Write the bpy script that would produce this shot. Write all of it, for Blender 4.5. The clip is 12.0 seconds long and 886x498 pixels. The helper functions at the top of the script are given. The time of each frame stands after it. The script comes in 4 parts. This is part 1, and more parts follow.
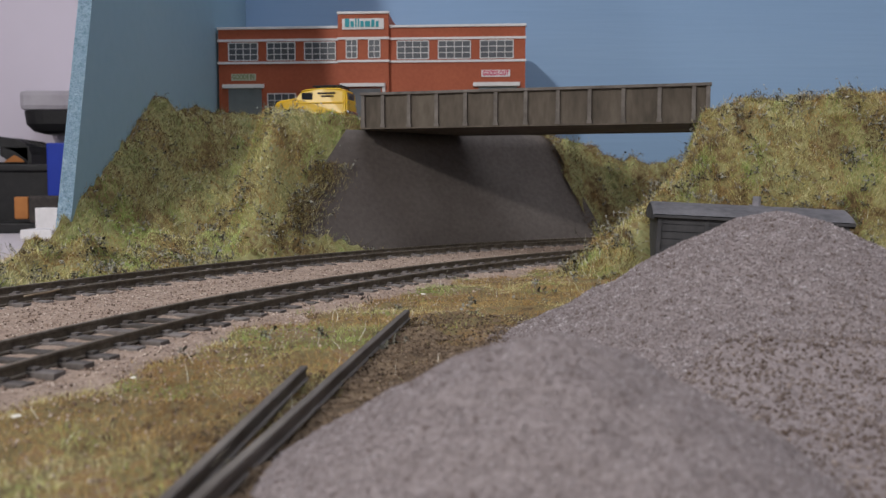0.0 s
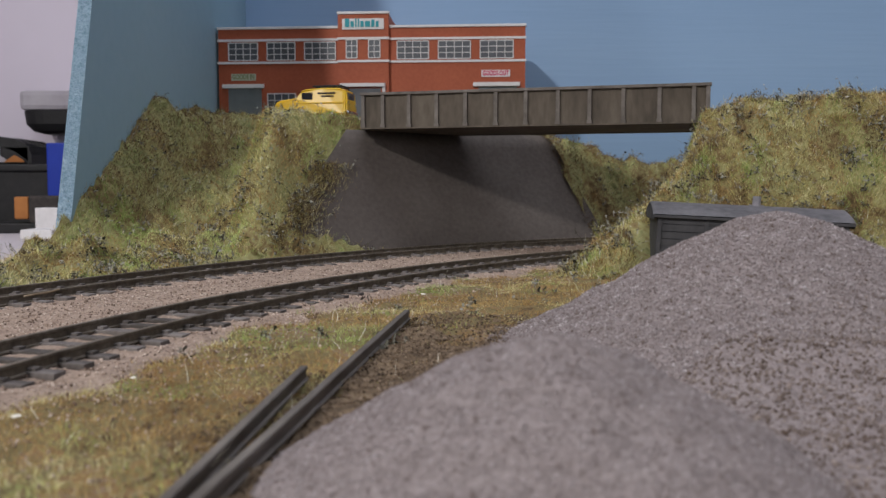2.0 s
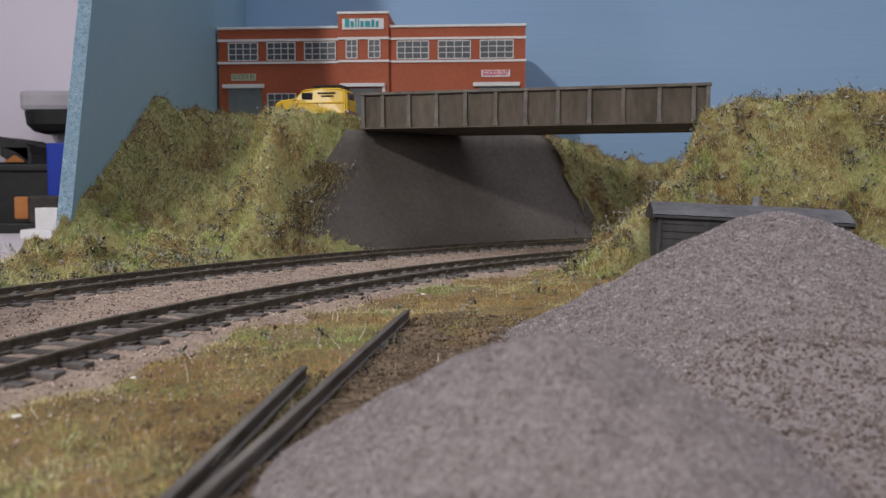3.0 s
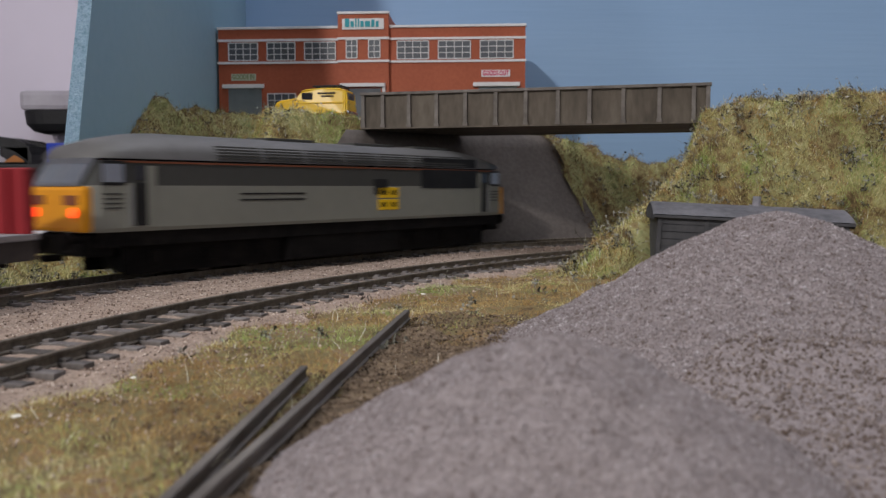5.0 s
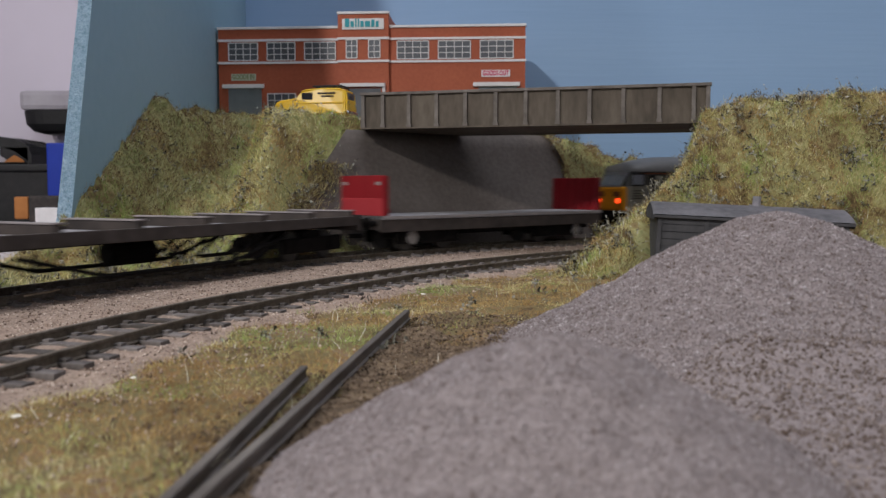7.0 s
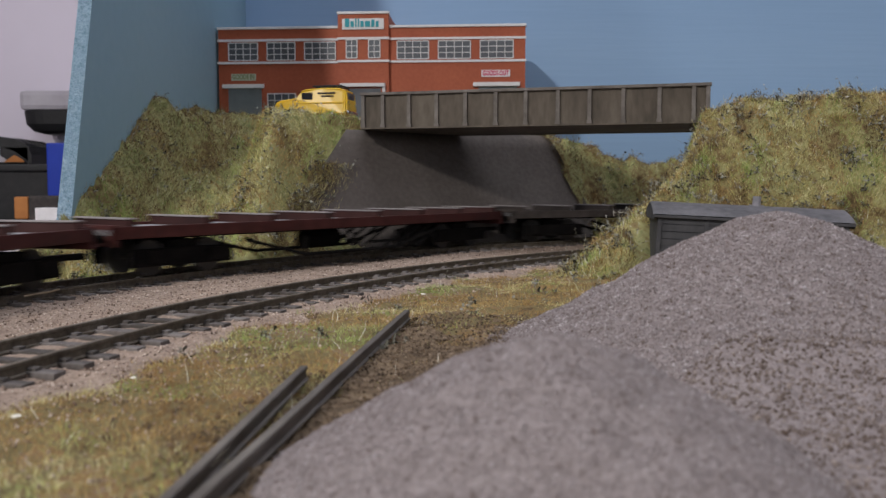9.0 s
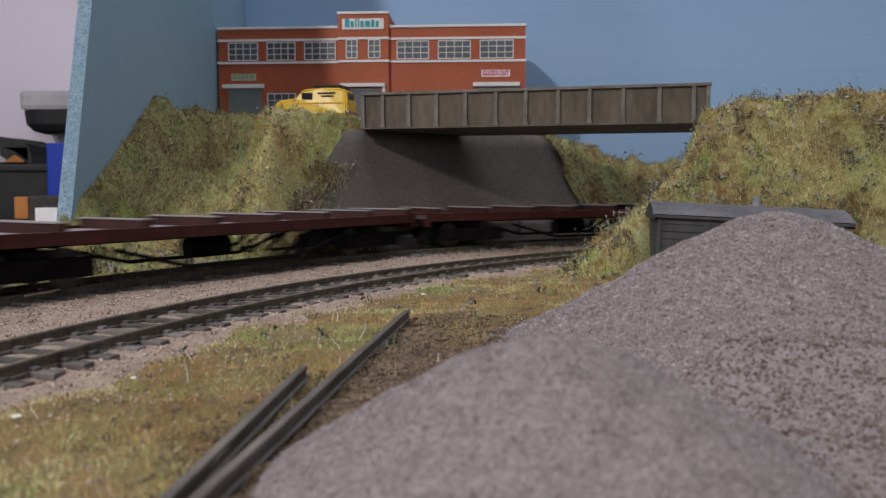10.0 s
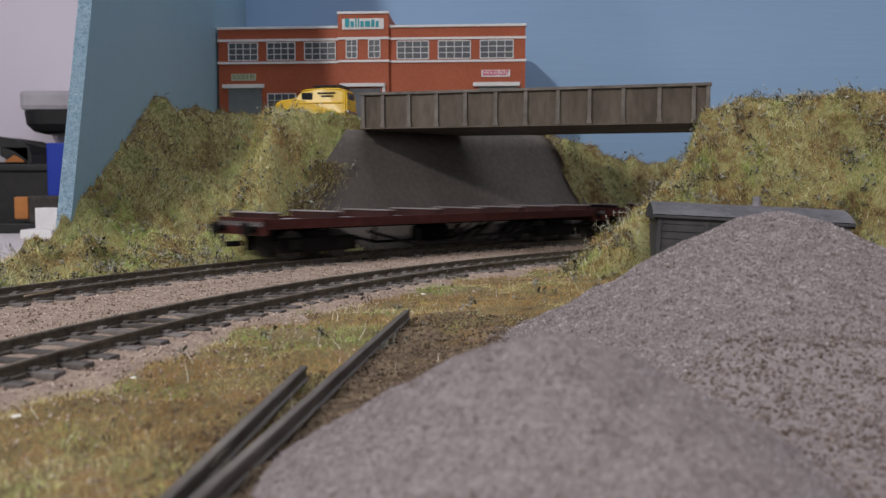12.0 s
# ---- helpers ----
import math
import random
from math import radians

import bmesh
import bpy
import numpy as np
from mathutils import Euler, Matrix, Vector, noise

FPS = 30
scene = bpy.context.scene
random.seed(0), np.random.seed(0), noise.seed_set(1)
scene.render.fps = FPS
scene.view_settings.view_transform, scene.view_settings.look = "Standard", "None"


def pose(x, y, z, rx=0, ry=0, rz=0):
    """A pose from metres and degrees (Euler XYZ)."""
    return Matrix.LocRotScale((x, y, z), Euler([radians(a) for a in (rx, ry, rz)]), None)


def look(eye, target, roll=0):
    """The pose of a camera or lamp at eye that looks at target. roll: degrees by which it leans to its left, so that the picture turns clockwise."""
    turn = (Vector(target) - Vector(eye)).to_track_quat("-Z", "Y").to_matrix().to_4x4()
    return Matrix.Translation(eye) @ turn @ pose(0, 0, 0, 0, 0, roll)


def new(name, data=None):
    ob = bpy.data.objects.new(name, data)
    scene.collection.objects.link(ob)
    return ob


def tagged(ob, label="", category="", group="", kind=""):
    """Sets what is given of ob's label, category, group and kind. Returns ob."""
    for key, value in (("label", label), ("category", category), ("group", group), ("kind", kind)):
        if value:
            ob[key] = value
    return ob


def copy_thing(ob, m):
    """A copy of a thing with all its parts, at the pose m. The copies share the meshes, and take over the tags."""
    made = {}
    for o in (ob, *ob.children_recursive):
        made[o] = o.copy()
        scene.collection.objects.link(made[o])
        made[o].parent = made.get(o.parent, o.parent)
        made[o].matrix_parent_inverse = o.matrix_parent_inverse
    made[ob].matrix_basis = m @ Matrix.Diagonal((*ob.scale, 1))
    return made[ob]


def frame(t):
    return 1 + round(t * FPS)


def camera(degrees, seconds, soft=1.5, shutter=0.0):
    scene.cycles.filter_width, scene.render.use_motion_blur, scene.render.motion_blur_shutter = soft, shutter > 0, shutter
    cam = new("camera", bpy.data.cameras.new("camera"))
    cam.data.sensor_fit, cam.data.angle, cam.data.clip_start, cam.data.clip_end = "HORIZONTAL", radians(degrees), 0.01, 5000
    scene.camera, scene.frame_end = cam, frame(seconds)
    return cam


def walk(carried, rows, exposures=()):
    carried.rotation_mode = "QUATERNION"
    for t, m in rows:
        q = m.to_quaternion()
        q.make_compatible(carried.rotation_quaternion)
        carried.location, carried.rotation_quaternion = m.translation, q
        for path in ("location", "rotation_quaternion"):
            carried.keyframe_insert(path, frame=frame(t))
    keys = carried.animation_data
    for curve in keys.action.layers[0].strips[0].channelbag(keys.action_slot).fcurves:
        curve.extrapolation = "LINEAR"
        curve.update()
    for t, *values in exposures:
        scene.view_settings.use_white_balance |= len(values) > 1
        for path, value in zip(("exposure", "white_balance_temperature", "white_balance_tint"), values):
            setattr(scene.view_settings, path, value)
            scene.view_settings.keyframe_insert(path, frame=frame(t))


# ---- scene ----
# Model railway at 1:76. Lengths below are in millimetres; part() and at() turn them into metres.
MM = 0.001
cam = camera(55.2, 12.0, soft=1.3, shutter=0.8)
EYE = pose(0, 0, 0.034, 90 - 4.16, 0, 0)
walk(cam, [(0.0, EYE), (12.0, EYE)])
cam.data.dof.use_dof = True
cam.data.dof.focus_distance = 0.29
cam.data.dof.aperture_fstop = 44.0

# ---- light ----
world = bpy.data.worlds.new("world")
scene.world = world
world.use_nodes = True
world.node_tree.nodes["Background"].inputs[0].default_value = (0.75, 0.72, 0.85, 1)
world.node_tree.nodes["Background"].inputs[1].default_value = 0.05


def lamp(name, place, target, size, watts, color):
    data = bpy.data.lights.new(name, "AREA")
    data.shape, data.size, data.energy, data.color = "DISK", size, watts, color
    ob = new(name, data)
    ob.matrix_world = look(place, target)
    return ob


lamp("work_lamp_light", (-0.80, -1.1, 0.82), (0.0, 0.45, 0.03), 0.10, 15.3, (1.0, 0.96, 0.93))
lamp("desk_lamp_light", (-0.95, -0.20, 0.60), (0.0, 0.42, 0.03), 0.08, 2.6, (1.0, 0.96, 0.93))
lamp("ceiling_light", (0.15, 0.45, 1.30), (0.15, 0.40, 0.0), 1.0, 9.0, (0.88, 0.92, 1.0))
# unseen frontal fill, added to lift the dark under the bridge
lamp("front_fill_light", (0.35, -2.13, 0.45), (0.2, 0.4, 0.05), 1.3, 9.5, (0.9, 0.94, 1.0))
scene.view_settings.exposure = 0.0

# ---- helpers for meshes ----


def at(x, y, z, rz=0.0, rx=0.0, ry=0.0):
    return pose(x * MM, y * MM, z * MM, rx, ry, rz)


def finish(bm, name, smooth=False):
    bmesh.ops.recalc_face_normals(bm, faces=bm.faces)
    me = bpy.data.meshes.new(name)
    for v in bm.verts:
        v.co *= MM
    if smooth:
        for f in bm.faces:
            f.smooth = True
    bm.to_mesh(me)
    bm.free()
    return me


def part(name, bm, material, parent, label="", smooth=False):
    me = finish(bm, name, smooth)
    me.materials.append(material)
    ob = new(name, me)
    ob.parent = parent
    if label:
        tagged(ob, label)
    return ob


def thing(name, label, category, m=None, group="", kind=""):
    ob = new(name)
    ob.empty_display_size = 0.01
    if m is not None:
        ob.matrix_basis = m
    return tagged(ob, label, category, group, kind)


def solid(name, bm, material, label, category, m=None, group="", kind="", smooth=False):
    me = finish(bm, name, smooth)
    me.materials.append(material)
    ob = new(name, me)
    if m is not None:
        ob.matrix_basis = m
    return tagged(ob, label, category, group, kind)


def box(bm, x0, x1, y0, y1, z0, z1, bevel=0.0, m=None):
    r = bmesh.ops.create_cube(bm, size=1.0)
    for v in r["verts"]:
        v.co = Vector((x0 + (v.co.x + 0.5) * (x1 - x0), y0 + (v.co.y + 0.5) * (y1 - y0), z0 + (v.co.z + 0.5) * (z1 - z0)))
    vs = r["verts"]
    if bevel:
        es = list({e for v in vs for e in v.link_edges})
        g = bmesh.ops.bevel(bm, geom=es, offset=bevel, segments=2, profile=0.6, affect="EDGES")
        vs = list({v for v in g["verts"]} | {v for v in vs if v.is_valid})
    if m is not None:
        bmesh.ops.transform(bm, matrix=m, verts=vs)
    return bm


def boxes(*rows, bevel=0.0):
    bm = bmesh.new()
    for r in rows:
        box(bm, *r, bevel=bevel)
    return bm


def rod(bm, a, b, r, n=8, r2=None):
    a, b = Vector(a), Vector(b)
    d = b - a
    m = Matrix.Translation((a + b) / 2) @ d.to_track_quat("Z", "Y").to_matrix().to_4x4()
    bmesh.ops.create_cone(bm, cap_ends=True, segments=n, radius1=r, radius2=r if r2 is None else r2, depth=d.length, matrix=m)
    return bm


def grid(bm, rows, close=False):
    vs = [[bm.verts.new(p) for p in r] for r in rows]
    for a, b in zip(vs, vs[1:]):
        n = len(a)
        for i in range(n if close else n - 1):
            j = (i + 1) % n
            try:
                bm.faces.new((a[i], a[j], b[j], b[i]))
            except ValueError:
                pass
    return vs


def from_arrays(name, verts, faces, material, smooth=False):
    me = bpy.data.meshes.new(name)
    me.from_pydata((np.asarray(verts) * MM).tolist(), [], faces if isinstance(faces, list) else faces.tolist())
    me.materials.append(material)
    if smooth:
        me.polygons.foreach_set("use_smooth", [True] * len(me.polygons))
    me.update()
    return new(name, me)


# ---- materials ----


def mat(name, colors, scale=400.0, rough=0.8, metal=0.0, bump=0.15, fine=4.0, fine_mix=0.35, island=0.0, obrand=0.0, spec=0.3, stretch=(1, 1, 1), emit=None, spread=0.4):
    m = bpy.data.materials.new(name)
    m.use_nodes = True
    nt = m.node_tree
    n, l = nt.nodes, nt.links
    b = n["Principled BSDF"]
    b.inputs["Roughness"].default_value = rough
    b.inputs["Metallic"].default_value = metal
    b.inputs["Specular IOR Level"].default_value = spec
    tc = n.new("ShaderNodeTexCoord")
    mp = n.new("ShaderNodeMapping")
    mp.inputs["Scale"].default_value = stretch
    l.new(tc.outputs["Object"], mp.inputs[0])
    big = n.new("ShaderNodeTexNoise")
    big.inputs["Scale"].default_value = scale
    big.inputs["Detail"].default_value = 5
    small = n.new("ShaderNodeTexNoise")
    small.inputs["Scale"].default_value = scale * fine
    small.inputs["Detail"].default_value = 4
    l.new(mp.outputs[0], big.inputs["Vector"])
    l.new(mp.outputs[0], small.inputs["Vector"])
    mixf = n.new("ShaderNodeMath")
    mixf.operation = "MULTIPLY_ADD"
    l.new(small.outputs["Fac"], mixf.inputs[0])
    mixf.inputs[1].default_value = fine_mix
    sub = n.new("ShaderNodeMath")
    sub.operation = "MULTIPLY"
    l.new(big.outputs["Fac"], sub.inputs[0])
    sub.inputs[1].default_value = 1 - fine_mix
    l.new(sub.outputs[0], mixf.inputs[2])
    last = mixf.outputs[0]
    if island or obrand:
        src = n.new("ShaderNodeNewGeometry").outputs["Random Per Island"] if island else n.new("ShaderNodeObjectInfo").outputs["Random"]
        amount = island or obrand
        c = n.new("ShaderNodeMath")
        c.operation = "MULTIPLY_ADD"
        l.new(src, c.inputs[0])
        c.inputs[1].default_value = amount
        c.inputs[2].default_value = -amount / 2
        add = n.new("ShaderNodeMath")
        l.new(last, add.inputs[0])
        l.new(c.outputs[0], add.inputs[1])
        last = add.outputs[0]
    ramp = n.new("ShaderNodeValToRGB")
    cr = ramp.color_ramp
    k = len(colors)
    while len(cr.elements) < k:
        cr.elements.new(0.5)
    for i, col in enumerate(colors):
        cr.elements[i].position = 0.5 - spread / 2 + spread * i / max(1, k - 1)
        cr.elements[i].color = (*col, 1)
    l.new(last, ramp.inputs[0])
    l.new(ramp.outputs[0], b.inputs["Base Color"])
    if bump:
        bp = n.new("ShaderNodeBump")
        bp.inputs["Strength"].default_value = bump
        bp.inputs["Distance"].default_value = 0.0006
        l.new(small.outputs["Fac"], bp.inputs["Height"])
        l.new(bp.outputs[0], b.inputs["Normal"])
    if emit:
        b.inputs["Emission Color"].default_value = (*emit[:3], 1)
        b.inputs["Emission Strength"].default_value = emit[3]
    return m


BALLAST = mat("ballast", [(0.17, 0.122, 0.096), (0.33, 0.25, 0.2), (0.46, 0.365, 0.3)], 260, 0.95, bump=0.8, fine=5, fine_mix=0.6)
STONE = mat("ballast_stone", [(0.13, 0.09, 0.07), (0.32, 0.24, 0.19), (0.39, 0.3, 0.245), (0.62, 0.52, 0.45)], 90, 0.9, bump=0.3, island=0.5)
HEAP = mat("heap_gravel", [(0.175, 0.148, 0.146), (0.25, 0.213, 0.212), (0.32, 0.278, 0.278)], 300, 0.9, bump=0.9, fine=4, fine_mix=0.65)
HEAP_STONE = mat("heap_stone", [(0.13, 0.095, 0.082), (0.225, 0.192, 0.192), (0.25, 0.217, 0.219), (0.272, 0.238, 0.243), (0.46, 0.42, 0.43)], 500, 0.75, bump=0.2, island=0.3)
SPREAD_STONE = mat("brown_gravel", [(0.085, 0.057, 0.043), (0.14, 0.106, 0.092), (0.172, 0.136, 0.122), (0.205, 0.168, 0.155), (0.32, 0.265, 0.24)], 500, 0.8, bump=0.2, island=0.36)
SOIL = mat("soil", [(0.05, 0.034, 0.022), (0.15, 0.105, 0.066), (0.27, 0.2, 0.13)], 120, 0.95, bump=0.8, fine=6, fine_mix=0.5)
SOIL_CRUMB = mat("soil_crumb", [(0.05, 0.034, 0.023), (0.12, 0.082, 0.053), (0.17, 0.122, 0.084), (0.3, 0.23, 0.17)], 300, 0.95, bump=0.3, island=0.4)
TURF = mat("ochre_turf", [(0.06, 0.043, 0.023), (0.16, 0.105, 0.048), (0.17, 0.15, 0.07), (0.23, 0.135, 0.055), (0.24, 0.185, 0.13)], 42, 0.95, bump=0.9, fine=14, fine_mix=0.4, spread=0.24)
GRASS_BASE = mat("turf_base", [(0.085, 0.058, 0.026), (0.19, 0.135, 0.062), (0.26, 0.235, 0.1), (0.31, 0.3, 0.14), (0.17, 0.18, 0.07)], 38, 0.95, bump=0.9, fine=9, fine_mix=0.4, spread=0.26)
BLADE = mat("static_grass", [(0.15, 0.1, 0.042), (0.37, 0.29, 0.11), (0.54, 0.47, 0.17), (0.6, 0.55, 0.23), (0.9, 0.84, 0.5)], 30, 0.7, bump=0, fine=5, island=0.4, spread=0.34)
BLADE_GREEN = mat("static_grass_green", [(0.14, 0.22, 0.045), (0.34, 0.45, 0.12), (0.6, 0.68, 0.28)], 34, 0.7, bump=0, island=0.35, spread=0.34)
BLADE_RUST = mat("static_grass_straw", [(0.18, 0.09, 0.032), (0.41, 0.25, 0.08), (0.62, 0.45, 0.2)], 34, 0.7, bump=0, island=0.4, spread=0.34)
# near-white colour: paints glints into the grass, and serves the pale flakes
PALE_GLINT_FLAKE = mat("pale_glint_flake", [(0.6, 0.57, 0.45), (0.85, 0.82, 0.72)], 60, 0.35, bump=0, island=0.4, spec=0.6)
DARK_SOLEBAR = mat("dark_solebar", [(0.02, 0.017, 0.016), (0.045, 0.037, 0.034), (0.07, 0.055, 0.05)], 60, 0.7, bump=0.15)
# dull brown grass colour, which also paints shade into the left hollow
BLADE_BROWN_SHADE = mat("static_grass_brown_shade", [(0.07, 0.042, 0.022), (0.16, 0.1, 0.048), (0.27, 0.19, 0.1)], 34, 0.75, bump=0, island=0.4, spread=0.34)
DRY = mat("dry_stick", [(0.2, 0.15, 0.1), (0.36, 0.29, 0.2)], 90, 0.8)
TWIG = mat("scatter_foliage", [(0.025, 0.022, 0.015), (0.09, 0.08, 0.055), (0.2, 0.2, 0.16), (0.36, 0.36, 0.31)], 60, 0.7, bump=0, island=0.6)
TWIG_GREY = mat("grey_foliage", [(0.06, 0.055, 0.04), (0.16, 0.15, 0.12), (0.28, 0.27, 0.23), (0.42, 0.41, 0.36)], 60, 0.7, bump=0, island=0.5)
RAIL = mat("rail_brown", [(0.062, 0.05, 0.037), (0.12, 0.1, 0.077), (0.185, 0.158, 0.128)], 200, 0.6, 0.15, bump=0.1)
SLEEPER = mat("sleeper_plastic", [(0.065, 0.057, 0.052), (0.125, 0.11, 0.104), (0.2, 0.18, 0.172)], 160, 0.75, bump=0.3, obrand=0.35)
SCRAP = mat("scrap_rail", [(0.06, 0.05, 0.042), (0.125, 0.11, 0.097), (0.2, 0.18, 0.16)], 160, 0.6, 0.1, bump=0.3, stretch=(1, 0.2, 1))
CARD_WALL = mat("abutment_plaster", [(0.088, 0.073, 0.066), (0.125, 0.106, 0.096), (0.165, 0.142, 0.13)], 22, 0.85, bump=0.4, fine=16, fine_mix=0.35, stretch=(1, 1, 1.3))
GIRDER = mat("girder_plastic", [(0.05, 0.041, 0.031), (0.098, 0.08, 0.062), (0.15, 0.127, 0.1)], 45, 0.7, bump=0.2, fine=8, stretch=(1, 1, 0.3))
GIRDER_PALE = mat("girder_trim", [(0.085, 0.073, 0.065), (0.14, 0.124, 0.112), (0.2, 0.18, 0.165)], 80, 0.7, bump=0.2)
SKY_BOARD = mat("painted_sky_board", [(0.235, 0.365, 0.56), (0.255, 0.39, 0.585), (0.28, 0.415, 0.605)], 4, 0.6, bump=0.2, fine=40, fine_mix=0.2, stretch=(0.12, 1, 3), spread=0.35)
SIDE_BOARD = mat("painted_side_board", [(0.23, 0.37, 0.47), (0.26, 0.41, 0.51), (0.29, 0.44, 0.54)], 6, 0.6, bump=0.12, fine=30, fine_mix=0.25)
FOAM = mat("foam_edge", [(0.22, 0.38, 0.5), (0.42, 0.6, 0.74), (0.62, 0.78, 0.88)], 420, 0.9, bump=1.0, fine=3, fine_mix=0.6)
BRICK = mat("printed_brick", [(0.30, 0.07, 0.03), (0.36, 0.088, 0.04), (0.42, 0.11, 0.05)], 30, 0.6, bump=0.1, fine=16, fine_mix=0.4)
TRIM = mat("white_trim", [(0.62, 0.6, 0.6), (0.74, 0.72, 0.72)], 60, 0.6, bump=0.05)
PANE = mat("dark_pane", [(0.06, 0.065, 0.075), (0.12, 0.13, 0.145)], 30, 0.35, bump=0, spec=0.35)
SHUTTER = mat("grey_shutter", [(0.13, 0.15, 0.16), (0.2, 0.22, 0.23)], 40, 0.6, bump=0.05)
ROOF_GREY = mat("grey_roof_card", [(0.2, 0.2, 0.21), (0.32, 0.32, 0.33)], 60, 0.8)
TEAL = mat("teal_lettering", [(0.03, 0.27, 0.32), (0.04, 0.33, 0.38)], 60, 0.6, bump=0)
CRIMSON = mat("crimson_lettering", [(0.5, 0.03, 0.10), (0.55, 0.04, 0.12)], 60, 0.6, bump=0)
CREAM = mat("cream_sign", [(0.42, 0.44, 0.33), (0.5, 0.52, 0.4)], 60, 0.6, bump=0)
OLIVE = mat("olive_lettering", [(0.2, 0.23, 0.12), (0.25, 0.28, 0.15)], 60, 0.6, bump=0)
YELLOW = mat("yellow_paint", [(0.7, 0.43, 0.012), (0.78, 0.5, 0.018)], 40, 0.3, bump=0.02, spec=0.5)
BLACK = mat("black_plastic", [(0.008, 0.008, 0.009), (0.018, 0.018, 0.019)], 90, 0.5, bump=0.05)
DARKGLASS = mat("dark_glass", [(0.015, 0.017, 0.02), (0.03, 0.032, 0.036)], 30, 0.08, bump=0, spec=0.7)
# pale base colour stands in for the bright reflection on the cab windows
CABGLASS_GLARE = mat("cab_glazing_glare", [(0.2, 0.22, 0.27), (0.3, 0.33, 0.38)], 30, 0.06, bump=0, spec=0.9)
CHROME = mat("chrome", [(0.6, 0.6, 0.6), (0.7, 0.7, 0.7)], 30, 0.2, 1.0, bump=0)
CHROME_DULL = mat("dull_steel", [(0.2, 0.19, 0.185), (0.3, 0.285, 0.28)], 60, 0.5, 0.4, bump=0.1)
UNDER = mat("black_underframe", [(0.003, 0.003, 0.003), (0.007, 0.006, 0.006), (0.014, 0.012, 0.011)], 140, 0.8, bump=0.2, spec=0.12)
LOCO_LIGHT = mat("light_grey_livery", [(0.195, 0.195, 0.168), (0.232, 0.232, 0.2)], 20, 0.5, bump=0.02, fine=12)
LOCO_DARK = mat("dark_grey_livery", [(0.047, 0.047, 0.043), (0.06, 0.06, 0.056)], 20, 0.55, bump=0.02, fine=12)
LOCO_ROOF = mat("grey_roof_livery", [(0.085, 0.083, 0.083), (0.11, 0.108, 0.107), (0.14, 0.136, 0.135)], 25, 0.5, bump=0.05, fine=10)
ORANGE_LINE = mat("orange_line", [(0.16, 0.05, 0.024), (0.2, 0.065, 0.03)], 40, 0.5, bump=0)
WARN_YELLOW = mat("warning_yellow", [(0.62, 0.25, 0.01), (0.7, 0.3, 0.015)], 40, 0.4, bump=0.02)
CAB_GREY = mat("silver_cab_window_frame", [(0.22, 0.23, 0.26), (0.3, 0.31, 0.34)], 40, 0.3, 0.4, bump=0)
TAIL_RED = mat("lit_tail_lamp", [(0.8, 0.03, 0.01), (0.9, 0.05, 0.02)], 40, 0.4, bump=0, emit=(1.0, 0.06, 0.01, 3.0))
DECK = mat("grey_deck", [(0.2, 0.2, 0.21), (0.27, 0.265, 0.28), (0.34, 0.33, 0.345)], 60, 0.7, bump=0.15, stretch=(3, 0.3, 1))
RED = mat("red_bulkhead", [(0.2, 0.009, 0.014), (0.26, 0.014, 0.02)], 40, 0.5, bump=0.03)
RED_LIGHT = mat("red_panel", [(0.33, 0.028, 0.036), (0.38, 0.04, 0.048)], 40, 0.5, bump=0.03)
BROWN = mat("weathered_brown", [(0.032, 0.026, 0.024), (0.06, 0.05, 0.046), (0.095, 0.08, 0.075)], 60, 0.7, bump=0.15)
MAROON = mat("maroon_wagon", [(0.03, 0.009, 0.008), (0.058, 0.014, 0.012), (0.085, 0.026, 0.023)], 60, 0.6, bump=0.1)
# the wagon maroon again, darkened so the bolster faces look shaded
MAROON_SHADE = mat("shaded_maroon", [(0.022, 0.009, 0.008), (0.038, 0.012, 0.011), (0.055, 0.022, 0.02)], 60, 0.7, bump=0.1)
PALE_EDGE = mat("pale_grey_edge", [(0.2, 0.18, 0.18), (0.33, 0.3, 0.3)], 80, 0.7, bump=0.1)
WHEEL = mat("steel_wheel", [(0.05, 0.047, 0.045), (0.1, 0.095, 0.09)], 80, 0.5, 0.5, bump=0.05)
VAN_BODY = mat("grey_black_planks", [(0.035, 0.035, 0.038), (0.06, 0.06, 0.065), (0.09, 0.09, 0.095)], 60, 0.8, bump=0.3)
VAN_ROOF = mat("grey_sheet_roof", [(0.17, 0.168, 0.185), (0.26, 0.253, 0.276), (0.34, 0.33, 0.355)], 50, 0.75, bump=0.2, fine=8)
WALL = mat("lilac_wall_paint", [(0.55, 0.5, 0.58), (0.6, 0.55, 0.63)], 2, 0.85, bump=0.05)
CEILING = mat("white_ceiling_paint", [(0.74, 0.74, 0.74), (0.8, 0.8, 0.8)], 2, 0.9, bump=0.05)
CARPET = mat("carpet", [(0.16, 0.15, 0.15), (0.25, 0.24, 0.24)], 30, 0.95, bump=0.3)
WOOD = mat("baseboard_wood", [(0.3, 0.2, 0.11), (0.42, 0.3, 0.18)], 15, 0.7, bump=0.1, stretch=(0.2, 1, 1))
BLUE = mat("blue_plastic", [(0.004, 0.025, 0.27), (0.006, 0.033, 0.33)], 10, 0.5, bump=0.02)
DESK = mat("pale_desk_top", [(0.5, 0.46, 0.48), (0.58, 0.54, 0.56)], 8, 0.6, bump=0.03)
ORANGE_WOOD = mat("orange_brown_block", [(0.3, 0.11, 0.03), (0.42, 0.17, 0.05)], 20, 0.7)
CLEAR = mat("frosted_plastic", [(0.28, 0.26, 0.29), (0.36, 0.34, 0.37)], 20, 0.4, bump=0.02)

